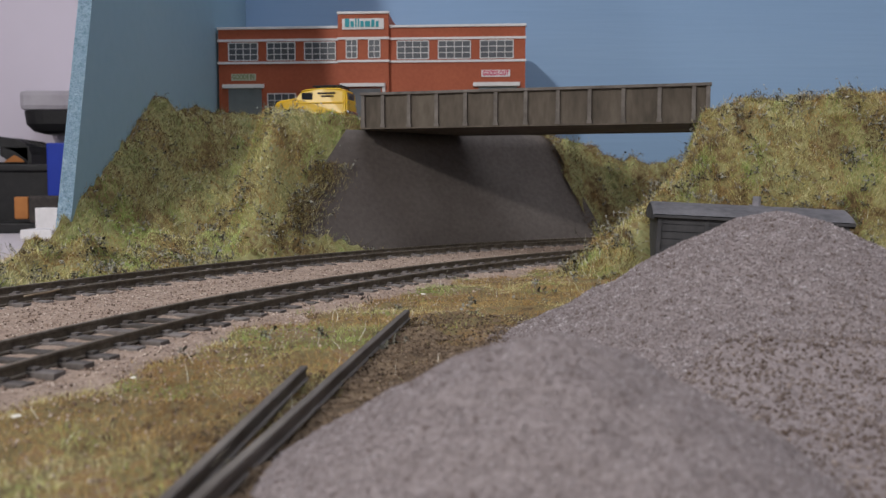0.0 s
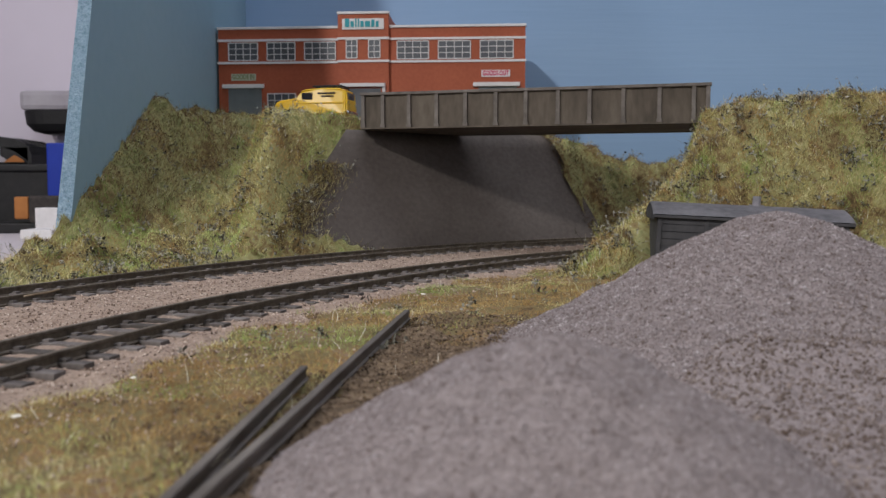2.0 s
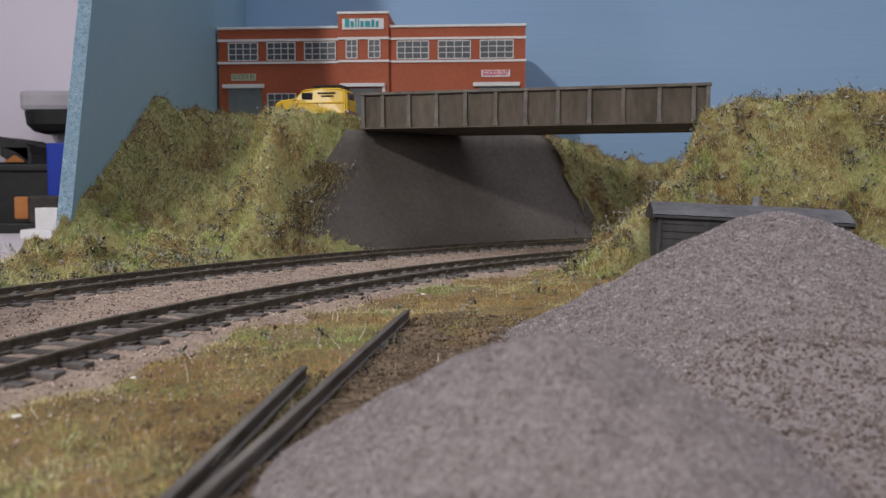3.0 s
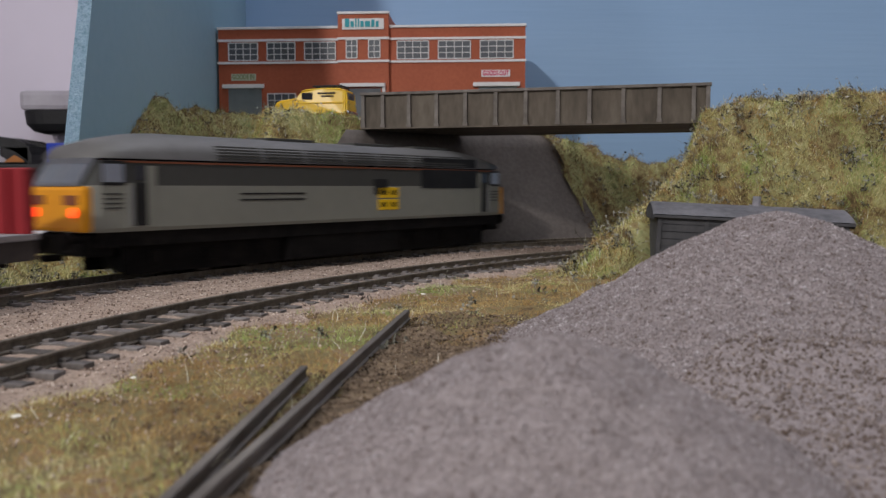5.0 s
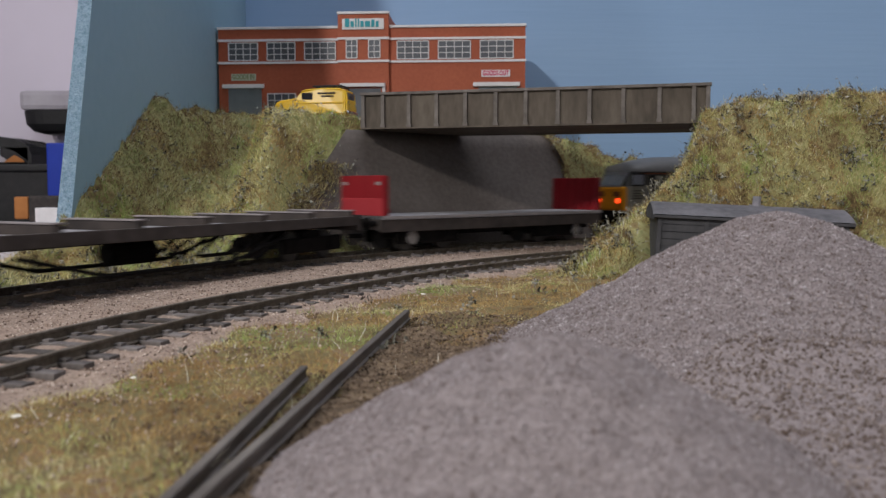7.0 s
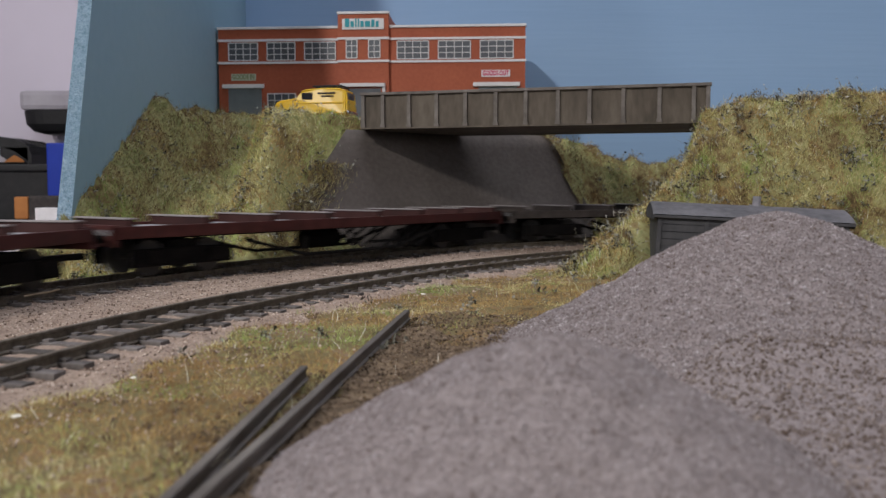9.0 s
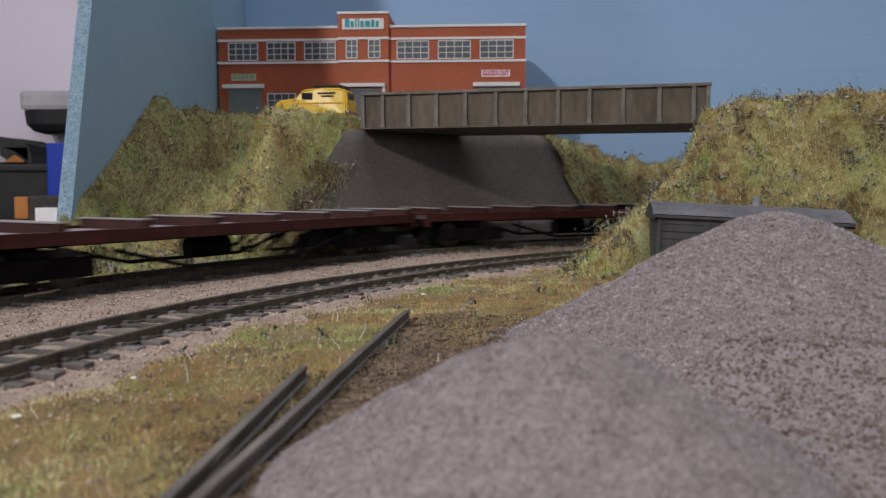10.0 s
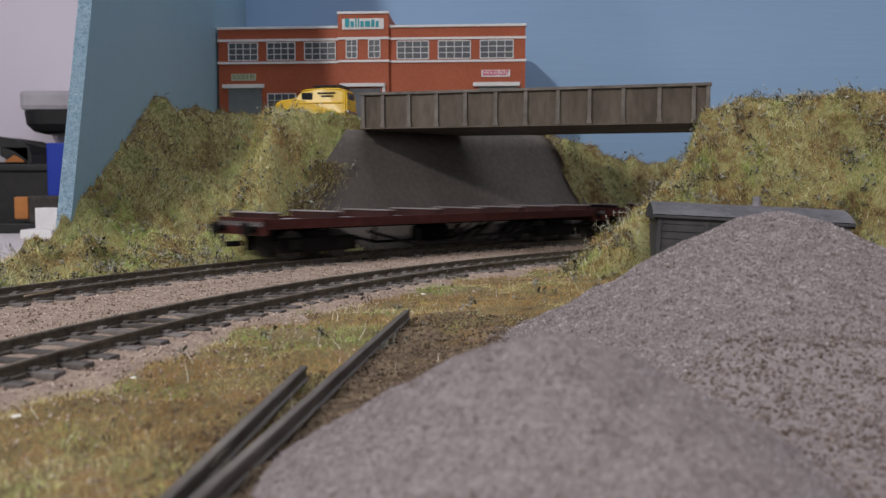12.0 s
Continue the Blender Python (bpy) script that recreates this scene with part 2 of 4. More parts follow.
# ---- the plan: two concentric tracks ----
CX, CY, R_NEAR, R_FAR = 379.85, 41.2, 473.6, 545.0
RAIL_Z = 4.0


def on_circle(r, s):
    """The place on a circle about the layout's centre, s mm along the far track from its westernmost point."""
    a = math.pi - s / R_FAR
    return CX + r * math.cos(a), CY + r * math.sin(a)


def r_of(x, y):
    return np.hypot(x - CX, y - CY)


def smooth(t):
    t = np.clip(t, 0, 1)
    return t * t * (3 - 2 * t)


RNG = np.random.default_rng(7)
_ph = RNG.uniform(0, 6.28, (40, 2))
_dr = RNG.uniform(0, 6.28, 40)


def lumps(x, y, size, count=14, seed=0):
    """Smooth unevenness of about -1 to 1 over features of that size in mm."""
    out = np.zeros_like(np.asarray(x, float))
    for i in range(count):
        k = 6.28 / size * (0.6 + 1.5 * i / count)
        d = _dr[(i + seed * 7) % 40] + i * 2.4
        out += np.sin(k * (x * math.cos(d) + y * math.sin(d)) + _ph[(i + seed * 3) % 40, 0]) / count ** 0.5
    return out * 0.8


def left_bank(x, y):
    """A spur beside the abutment, and a hollow that runs back towards the side board."""
    r = np.hypot(x - CX, y - CY)
    s = (np.pi - np.arctan2(y - CY, x - CX)) * R_FAR
    w = smooth((s - 300 - 1.15 * (r - 570)) / 46)
    back = smooth((-105 - x) / 40)
    hollow = (1 - w) * smooth((x + 150) / 28)
    foot = (592 + 6 * back + 12 * hollow) * (1 - w) + 564 * w
    top = (656 + 8 * back + 22 * hollow) * (1 - w) + 594 * w
    u = np.clip((r - foot) / (top - foot), 0, 1)
    z = 11 * smooth((r - 557) / (foot - 552)) + (59 + 6 * (1 - w)) * (0.55 * u + 0.45 * smooth(u))
    return z + (lumps(x, y, 32) * 2.6 + lumps(x, y, 12, seed=2) * 1.5) * smooth((r - 560) / 25)


def apron_bank(x, y):
    """Low grassy foot in front of the abutment's west end."""
    r = np.hypot(x - CX, y - CY)
    s = (np.pi - np.arctan2(y - CY, x - CX)) * R_FAR
    z = np.interp(s, [330, 352, 378, 400, 430], [13, 24, 18, 10, 0]) * smooth((r - 553) / 20)
    return z + lumps(x, y, 14, seed=3) * 0.9 * smooth(z / 8) - 0.3


def right_bank(x, y):
    q = x - 0.29 * y
    rise = np.interp(q, [-56, -50, -20, -3, 6, 20, 60], [0, 3, 24, 42, 66, 71, 74])
    start = np.interp(q, [-25, 0], [285, 322])
    z = rise * smooth((y + 0.15 * (x - 75) - start) / 60) * smooth((451 - r_of(x, y)) / 8)
    return z + (lumps(x, y, 36, seed=1) * 2.0 + lumps(x, y, 12, seed=3) * 1.6) * smooth(z / 12) - 1.0


def rear_bank(x, y):
    r = np.hypot(x - CX, y - CY)
    s = (np.pi - np.arctan2(y - CY, x - CX)) * R_FAR
    z = np.interp(s, [500, 540, 575, 620, 700], [72, 70, 60, 49, 45]) * smooth((r - 556) / 30)
    return z + (lumps(x, y, 30, seed=4) * 3.4 + lumps(x, y, 13, seed=5) * 1.8) * smooth(z / 12) - 1.0


def heap_z(x, y, px, py, height, radius, seed, blunt):
    d = np.hypot(x - px, y - py) * (1 + 0.05 * lumps(x, y, 60, seed=seed))
    t = d / radius
    z = height * (math.sqrt(1 + blunt) - np.sqrt(t * t + blunt)) / (math.sqrt(1 + blunt) - math.sqrt(blunt))
    return z + lumps(x, y, 14, seed=seed) * 0.35


# ---- room ----


def room():
    t = 60
    solid("wall_north", boxes((-2200, 2600, 1100, 1100 + t, -900, 1500)), WALL, "plain pale lilac painted room wall", "wall", kind="structure")
    solid("wall_south", boxes((-2200, 2600, -2200 - t, -2200, -900, 1500)), WALL, "plain pale lilac painted room wall", "wall", kind="structure")
    solid("wall_west", boxes((-2200 - t, -2200, -2200, 1100, -900, 1500)), WALL, "plain pale lilac painted room wall", "wall", kind="structure")
    solid("wall_east", boxes((2600, 2600 + t, -2200, 1100, -900, 1500)), WALL, "plain pale lilac painted room wall", "wall", kind="structure")
    solid("floor", boxes((-2200, 2600, -2200, 1100, -900 - t, -900)), CARPET, "dark grey carpeted room floor", "floor", kind="structure")
    solid("ceiling", boxes((-2200, 2600, -2200, 1100, 1500, 1500 + t)), CEILING, "white painted ceiling", "ceiling", kind="structure")


# window on the unseen south wall, added only to go with the fill
def added_window():
    w = thing("window_1", "unseen white framed window added behind the fill light", "window", kind="structure")
    part("pane", boxes((-300, 1000, -2199, -2196, 0, 900)), CLEAR, w)
    for row in ((-340, -300, -2199, -2180, -40, 940), (1000, 1040, -2199, -2180, -40, 940), (-300, 1000, -2199, -2180, -40, 0), (-300, 1000, -2199, -2180, 900, 940)):
        part("frame", boxes(row), TRIM, w)


room()
added_window()

# ---- layout board and ground ----


def outline():
    return [(-300, -640), (1060, -640), (1060, 668), (-158, 668), (-158, 285), (-178, 262), (-300, 225)]


def baseboard():
    pts = outline()
    bm = bmesh.new()
    lo = [bm.verts.new((x, y, -62)) for x, y in pts]
    hi = [bm.verts.new((x, y, -12)) for x, y in pts]
    bm.faces.new(lo), bm.faces.new(hi)
    for i in range(len(pts)):
        j = (i + 1) % len(pts)
        bm.faces.new((lo[i], lo[j], hi[j], hi[i]))
    base = solid("baseboard", bm, WOOD, "wooden baseboard carrying the model railway", "baseboard")
    for x, y in ((-250, -600), (1010, -600), (1010, 620), (-110, 620)):
        part("leg", boxes((x - 22, x + 22, y - 22, y + 22, -900, -62)), WOOD, base)


baseboard()


def ground():
    pts = outline()
    bm = bmesh.new()
    lo = [bm.verts.new((x, y, -12)) for x, y in pts]
    hi = [bm.verts.new((x, y, 0)) for x, y in pts]
    bm.faces.new(lo), bm.faces.new(hi)
    for i in range(len(pts)):
        j = (i + 1) % len(pts)
        bm.faces.new((lo[i], lo[j], hi[j], hi[i]))
    solid("ground", bm, BALLAST, "pinkish-brown ballasted ground of the layout", "ground", kind="structure")


ground()


def sheet(name, material, label, fn, x0, x1, y0, y1, step, keep):
    xs, ys = np.arange(x0, x1 + step, step), np.arange(y0, y1 + step, step)
    gx, gy = np.meshgrid(xs, ys)
    z = fn(gx, gy)
    ok = keep(gx, gy, z)
    idx = np.arange(gx.size).reshape(gx.shape)
    q = np.stack([idx[:-1, :-1], idx[:-1, 1:], idx[1:, 1:], idx[1:, :-1]], -1).reshape(-1, 4)
    o = ok.ravel()
    q = q[o[q].all(1)]
    used = np.unique(q)
    ren = np.zeros(gx.size, int)
    ren[used] = np.arange(len(used))
    v = np.stack([gx.ravel(), gy.ravel(), z.ravel()], 1)[used]
    ob = from_arrays(name, v, ren[q], material, True)
    return tagged(ob, label, name.replace("_", " "), kind="structure")


def s_of(x, y):
    return (np.pi - np.arctan2(y - CY, x - CX)) * R_FAR


APRON_KEEP = lambda x, y, z: (r_of(x, y) > 556) & (r_of(x, y) < 574) & (s_of(x, y) > 332) & (s_of(x, y) < 428)


def abut_edge(r):
    """How far along the abutment's west edge lies, at that distance from the centre."""
    return 350 + np.minimum(r - 560, 30) * 2.75


LEFT_KEEP = lambda x, y, z: (r_of(x, y) > 556) & (s_of(x, y) < abut_edge(r_of(x, y)) + 6) & (x > -154) & (y > 200)
RIGHT_KEEP = lambda x, y, z: (z > -0.6) & (r_of(x, y) < 452)
REAR_KEEP = lambda x, y, z: (r_of(x, y) > 556) & (s_of(x, y) > np.where(r_of(x, y) < 586, 565 - 1.08 * (r_of(x, y) - 560), 516)) & (y < 658)
sheet("left_embankment", GRASS_BASE, "grassy yellow-green embankment beside the bridge", left_bank, -156, 40, 200, 658, 2.5, LEFT_KEEP)
sheet("abutment_apron", GRASS_BASE, "low grassy foot before the abutment", apron_bank, -90, 0, 360, 470, 2.0, APRON_KEEP)
sheet("right_embankment", GRASS_BASE, "tall grassy embankment carrying the bridge end", right_bank, 30, 520, 270, 500, 3.0, RIGHT_KEEP)
sheet("rear_embankment", GRASS_BASE, "grassy bank behind the bridge", rear_bank, 0, 420, 440, 658, 3.0, REAR_KEEP)


def boards():
    bm = bmesh.new()
    box(bm, -170, 1060, 660, 668, -12, 320)
    solid("backdrop_board", bm, SKY_BOARD, "sky-blue painted backscene board", "backscene board", kind="structure")
    side = thing("side_board", "blue painted foam side board with sloping end", "backscene board", kind="structure")
    bm = bmesh.new()
    lo = [(-151, 338), (-151, 659.5), (-157, 659.5), (-157, 338)]
    hi = [(-151, 432), (-151, 659.5), (-157, 659.5), (-157, 432)]
    a = [bm.verts.new((x, y, -12 + 12)) for x, y in lo]
    b = [bm.verts.new((x, y, 320)) for x, y in hi]
    bm.faces.new(a), bm.faces.new(b)
    for i in range(4):
        bm.faces.new((a[i], a[(i + 1) % 4], b[(i + 1) % 4], b[i]))
    part("panel", bm, SIDE_BOARD, side)
    bm = bmesh.new()
    grid(bm, [[(-151.05, 337.9, 0), (-156.95, 337.9, 0)], [(-151.05, 431.9, 320), (-156.95, 431.9, 320)]])
    bmesh.ops.solidify(bm, geom=bm.faces[:], thickness=0.8)
    part("cut_edge", bm, FOAM, side, "rough pale blue cut foam edge")


boards()

# ---- track ----


def rail_profile(k=1.0):
    half = [(0.95, 0.0), (0.95, 0.35), (0.45, 0.6), (0.42, 1.8), (0.6, 2.0), (0.6, 2.5), (0.5, 2.6)]
    return [(-x * k, z * k) for x, z in half] + [(x * k, z * k) for x, z in reversed(half)]


def curved_rail(name, r, z0, s0, s1, parent):
    rows = []
    n = int((s1 - s0) / 9)
    for i in range(n + 1):
        a = math.pi - (s0 + (s1 - s0) * i / n) / R_FAR
        rows.append([(CX + (r + dx) * math.cos(a), CY + (r + dx) * math.sin(a), z0 + dz) for dx, dz in rail_profile()])
    bm = bmesh.new()
    grid(bm, rows, close=True)
    return part(name, bm, RAIL, parent)


def sleeper_mesh():
    bm = bmesh.new()
    box(bm, -15.2, 15.2, -1.6, 1.6, -0.6, 2.1, bevel=0.22)
    for x in (-10.2, -7.0, 7.0, 10.2):
        box(bm, x - 0.8, x + 0.8, -0.9, 0.9, 2.0, 2.7)
    me = finish(bm, "sleeper")
    me.materials.append(SLEEPER)
    return me


def track(r, label):
    tr = thing("track", label, "railway track", group="railway tracks")
    full = 2 * math.pi * R_FAR
    for rr in (r - 8.85, r + 8.85):
        curved_rail("rail", rr, 1.4, 0, full, tr)
    return tr


TRACKS = [track(R_NEAR, "curved single railway track with weathered brown rails, nearer siding"), track(R_FAR, "curved main railway track with weathered brown rails")]

# ---- bridge ----
B0, B1 = Vector((-41.7, 435, 63.5)), Vector((122.5, 392, 63.5))


def bridge():
    d = (B1 - B0)
    length = d.length
    m = at(B0.x, B0.y, B0.z, math.degrees(math.atan2(d.y, d.x)))
    br = thing("plate_girder_bridge", "weathered grey-brown plate girder bridge over the tracks", "bridge", m)
    for y0, nm in ((0, "girder"), (64, "girder")):
        g = part(nm, boxes((0, length, y0 + 1.2, y0 + 2.4, 0.8, 17.0)), GIRDER, br)
        part("top_flange", boxes((-0.5, length + 0.5, y0 - 0.6, y0 + 4.2, 17.0, 18.4), bevel=0.2), GIRDER_PALE, g)
        part("bottom_flange", boxes((-0.3, length + 0.3, y0 - 0.6, y0 + 4.2, 0.0, 0.8)), GIRDER, g)
        for k in (0.006, 0.068, 0.149, 0.2335, 0.32, 0.41, 0.497, 0.5885, 0.677, 0.7695, 0.8665, 0.957, 0.994):
            x = length * k
            bm = boxes((x - 0.9, x + 0.9, y0 - 0.2, y0 + 3.6, 0.8, 17.0))
            box(bm, x - 1.2, x + 1.2, y0 - 0.35, y0 + 3.75, 0.8, 2.4)
            part("stiffener", bm, GIRDER_PALE, g)
    part("deck", boxes((-2, length + 2, 4.2, 63.4, 0.3, 5.0)), GIRDER, br)


bridge()


def abutment():
    bm = bmesh.new()
    rows = []
    for k in range(9):
        t = k / 8
        r = 560 + 24 * t
        s0, s1 = 336 + 70 * t, 574 - 26 * t
        rows.append([(*on_circle(r + 0.4 * math.sin(3 * i + 5 * k), s0 + (s1 - s0) * i / 40), (64.0 + 2.8 * (i / 40)) * t - 0.5) for i in range(41)])
    rows.append([(*on_circle(650, 406 + 172 * i / 40), 70.0) for i in range(41)])
    grid(bm, rows)
    solid("bridge_abutment", bm, CARD_WALL, "sloping dark grey-brown plastered bridge abutment", "abutment", kind="structure", smooth=True)


abutment()

# ---- factory building ----


def factory():
    d = Vector((53.5 + 149.5, 558.6 - 572.2))
    m = at(-149.5, 572.2, 61.3, math.degrees(math.atan2(d.y, d.x)))
    W, DEP = d.length, 82.0
    f = thing("factory_building", "red brick two-storey factory with white trim bands", "building", m)
    F = lambda px: (px - 387) / 542 * W
    Z = lambda py: ((334 - py) / 2.86 + 34 - 60) * 1.05
    for row in ((0, F(603), 0, DEP, 0, Z(50)), (F(692), W, 0, DEP, 0, Z(50)), (F(603), F(692), -3.5, DEP, 0, Z(27))):
        part("wall", boxes(row), BRICK, f, "orange-red printed brick wall")
    part("roof", boxes((1, W - 1, 2, DEP - 1, Z(50) - 1, Z(50) + 0.4)), ROOF_GREY, f)
    for x0, x1, y in ((-0.6, F(602.5), 0), (F(692.5), W + 0.6, 0), (F(602), F(693), -3.5)):
        top = Z(27) if y < 0 else Z(50)
        part("coping", boxes((x0, x1, y - 1.2, y + 5, top, top + 1.6), bevel=0.2), TRIM, f)
        for py in (69.5, 109.5):
            part("band", boxes((x0, x1, y - 0.9, y + 0.5, Z(py + 2), Z(py - 2))), TRIM, f)

    def window(px0, px1, py0, py1, cols, rws, y):
        x0, x1, za, zb = F(px0), F(px1), Z(py1), Z(py0)
        w = part("window", boxes((x0, x1, y - 0.35, y - 0.1, za, zb)), PANE, f)
        bm = bmesh.new()
        t = 0.3
        for i in range(cols + 1):
            x = x0 + (x1 - x0) * i / cols
            e = t if i in (0, cols) else t * 0.7
            box(bm, x - e, x + e, y - 0.9, y - 0.35, za, zb)
        for i in range(rws + 1):
            z = za + (zb - za) * i / rws
            e = t if i in (0, rws) else t * 0.7
            box(bm, x0, x1, y - 0.87, y - 0.36, z - e, z + e)
        part("frame", bm, TRIM, w)

    for a, b in ((406, 458), (475, 525), (542, 597), (706, 761), (778, 834), (851, 908)):
        window(a, b, 74, 105, 4, 3, 0)
    for a, b in ((618, 637), (657, 677)):
        window(a, b, 72, 104, 2, 3, -3.5)
    for a, b in ((475, 525), (542, 597), (706, 761), (778, 834)):
        window(a, b, 165, 200, 4, 3, 0)
    for a, b in ((396, 466), (840, 917)):
        door = part("goods_door", boxes((F(a + 8), F(b - 2), -0.4, -0.1, 1, Z(155))), SHUTTER, f)
        part("canopy", boxes((F(a - 1), F(b + 3), -3.0, 0, Z(155), Z(148)), bevel=0.2), TRIM, door)
    ent = part("entrance_door", boxes((F(622), F(678), -3.9, -3.6, 1, Z(158))), PANE, f)
    part("canopy", boxes((F(607), F(686), -6.5, -3.5, Z(155), Z(149)), (F(607), F(612), -5, -3.5, 1, Z(155)), (F(681), F(686), -5, -3.5, 1, Z(155))), TRIM, ent)

    def board(px0, px1, py0, py1, y, base_mat, text, text_mat, size):
        s = part("sign", boxes((F(px0), F(px1), y - 0.7, y, Z(py1), Z(py0))), base_mat, f)
        c = bpy.data.curves.new("lettering", "FONT")
        c.body, c.size, c.align_x, c.align_y, c.extrude, c.offset = text, size * MM, "CENTER", "CENTER", 0.0001, 0.00016
        o = new("lettering_curve", c)
        me = bpy.data.meshes.new_from_object(o.evaluated_get(bpy.context.evaluated_depsgraph_get()))
        bpy.data.objects.remove(o)
        width = max(v.co.x for v in me.vertices) - min(v.co.x for v in me.vertices)
        kx = (F(px1) - F(px0)) * 0.9 * MM / width
        me.transform(Matrix.Diagonal((kx, 1, 1, 1)))
        me.materials.clear()
        me.materials.append(text_mat)
        t = new("lettering", me)
        t.parent = s
        t.matrix_basis = pose((F(px0) + F(px1)) / 2 * MM, (y - 0.85) * MM, (Z(py0) + Z(py1)) / 2 * MM, 90, 0, 0)

    bm = boxes((F(611), F(684), -4.3, -3.5, Z(54), Z(35)))
    s = part("sign", bm, TRIM, f, "white fascia sign with teal lettering")
    bm = bmesh.new()
    xs = F(616)
    for i, (w, h) in enumerate(((3.0, 5.4), (2.2, 3.8), (1.0, 5.4), (1.0, 5.4), (2.2, 3.8), (3.4, 3.8), (2.2, 4.6), (2.0, 3.8))):
        box(bm, xs, xs + w, -4.7, -4.3, Z(50), Z(50) + h, bevel=0.15)
        xs += w + 0.75
    part("lettering", bm, TEAL, s)
    board(853, 903, 126, 138, 0, TRIM, "GOODS OUT", CRIMSON, 4.4)
    board(410, 454, 129, 141, 0, CREAM, "GOODS IN", OLIVE, 4.4)


factory()

# ---- yellow three-wheeled van ----


def yellow_van():
    v = thing("delivery_van", "small bright yellow three-wheeled delivery van on the road", "van", at(-71, 480, 69.6, -12))
    half = 9.2
    side = [(-20.6, 4), (-21.6, 7.6), (-21.2, 10.6), (-19.4, 12.1), (-8.8, 12.9), (-6.2, 17.0), (-4.6, 18.2), (6, 18.8), (17.5, 18.5), (20.0, 17.0), (20.8, 10), (20.6, 4)]
    bm = bmesh.new()
    rows = []
    for y, k in ((-half, 0.93), (-half * 0.96, 1.0), (half * 0.96, 1.0), (half, 0.93)):
        rows.append([(x * (k if abs(x) > 19 else 1), y * (0.86 if z > 15 else 1), 4 + (z - 4) * (1 if 0.95 < k else 0.985)) for x, z in side])
    vs = grid(bm, rows, close=True)
    bm.faces.new(vs[0]), bm.faces.new(vs[-1])
    bmesh.ops.bevel(bm, geom=bm.edges[:], offset=0.75, segments=3, affect="EDGES")
    body = part("body", bm, YELLOW, v)
    for sy in (-1, 1):
        y = sy * half * 0.93
        part("side_window", boxes((-5.2, 1.0, min(y, y + sy * 0.4), max(y, y + sy * 0.4), 12.6, 16.4), bevel=0.15), DARKGLASS, body)
        part("wing_bead", boxes((-19, 19, min(sy * 9.1, sy * 9.6), max(sy * 9.1, sy * 9.6), 10.4, 11.0)), YELLOW, body)
        bars = bmesh.new()
        for i, (a, b, z) in enumerate(((4, 14, 15.6), (6, 13, 14.0))):
            box(bars, a, b, min(y, y + sy * 0.35), max(y, y + sy * 0.35), z, z + 0.8)
        part("lettering", bars, BLACK, body)
        part("wheel", rod(bmesh.new(), (13.5, sy * 8.4, 3.3), (13.5, sy * 6.0, 3.3), 3.3, 20), BLACK, v)
    part("wheel", rod(bmesh.new(), (-13, -1.2, 3.3), (-13, 1.2, 3.3), 3.3, 20), BLACK, v)
    part("rear_window", boxes((19.6, 20.5, -5.6, 5.6, 12.4, 16.4), bevel=0.2), DARKGLASS, body)
    part("windscreen", box(bmesh.new(), -0.4, 0.4, -7, 7, -3, 3, m=Matrix.Translation((-8.2, 0, 14.2)) @ Matrix.Rotation(radians(30), 4, "Y")), DARKGLASS, body)
    bm = bmesh.new()
    for y in (-5, 0, 5):
        rod(bm, (0, y, 20.2), (17, y, 20.4), 0.45, 6)
    for x in (3, 8, 13, 17):
        rod(bm, (x, -6, 19.6), (x, 6, 19.6), 0.6, 6)
        for y in (-6, 6):
            rod(bm, (x, y, 17.6), (x, y, 20.0), 0.35, 6)
    part("roof_rack", bm, BLACK, v)
    part("bumper", boxes((20.4, 21.4, -8.5, 8.5, 5, 6.5), bevel=0.2), CHROME, v)


yellow_van()

# ---- grounded van body used as a hut ----


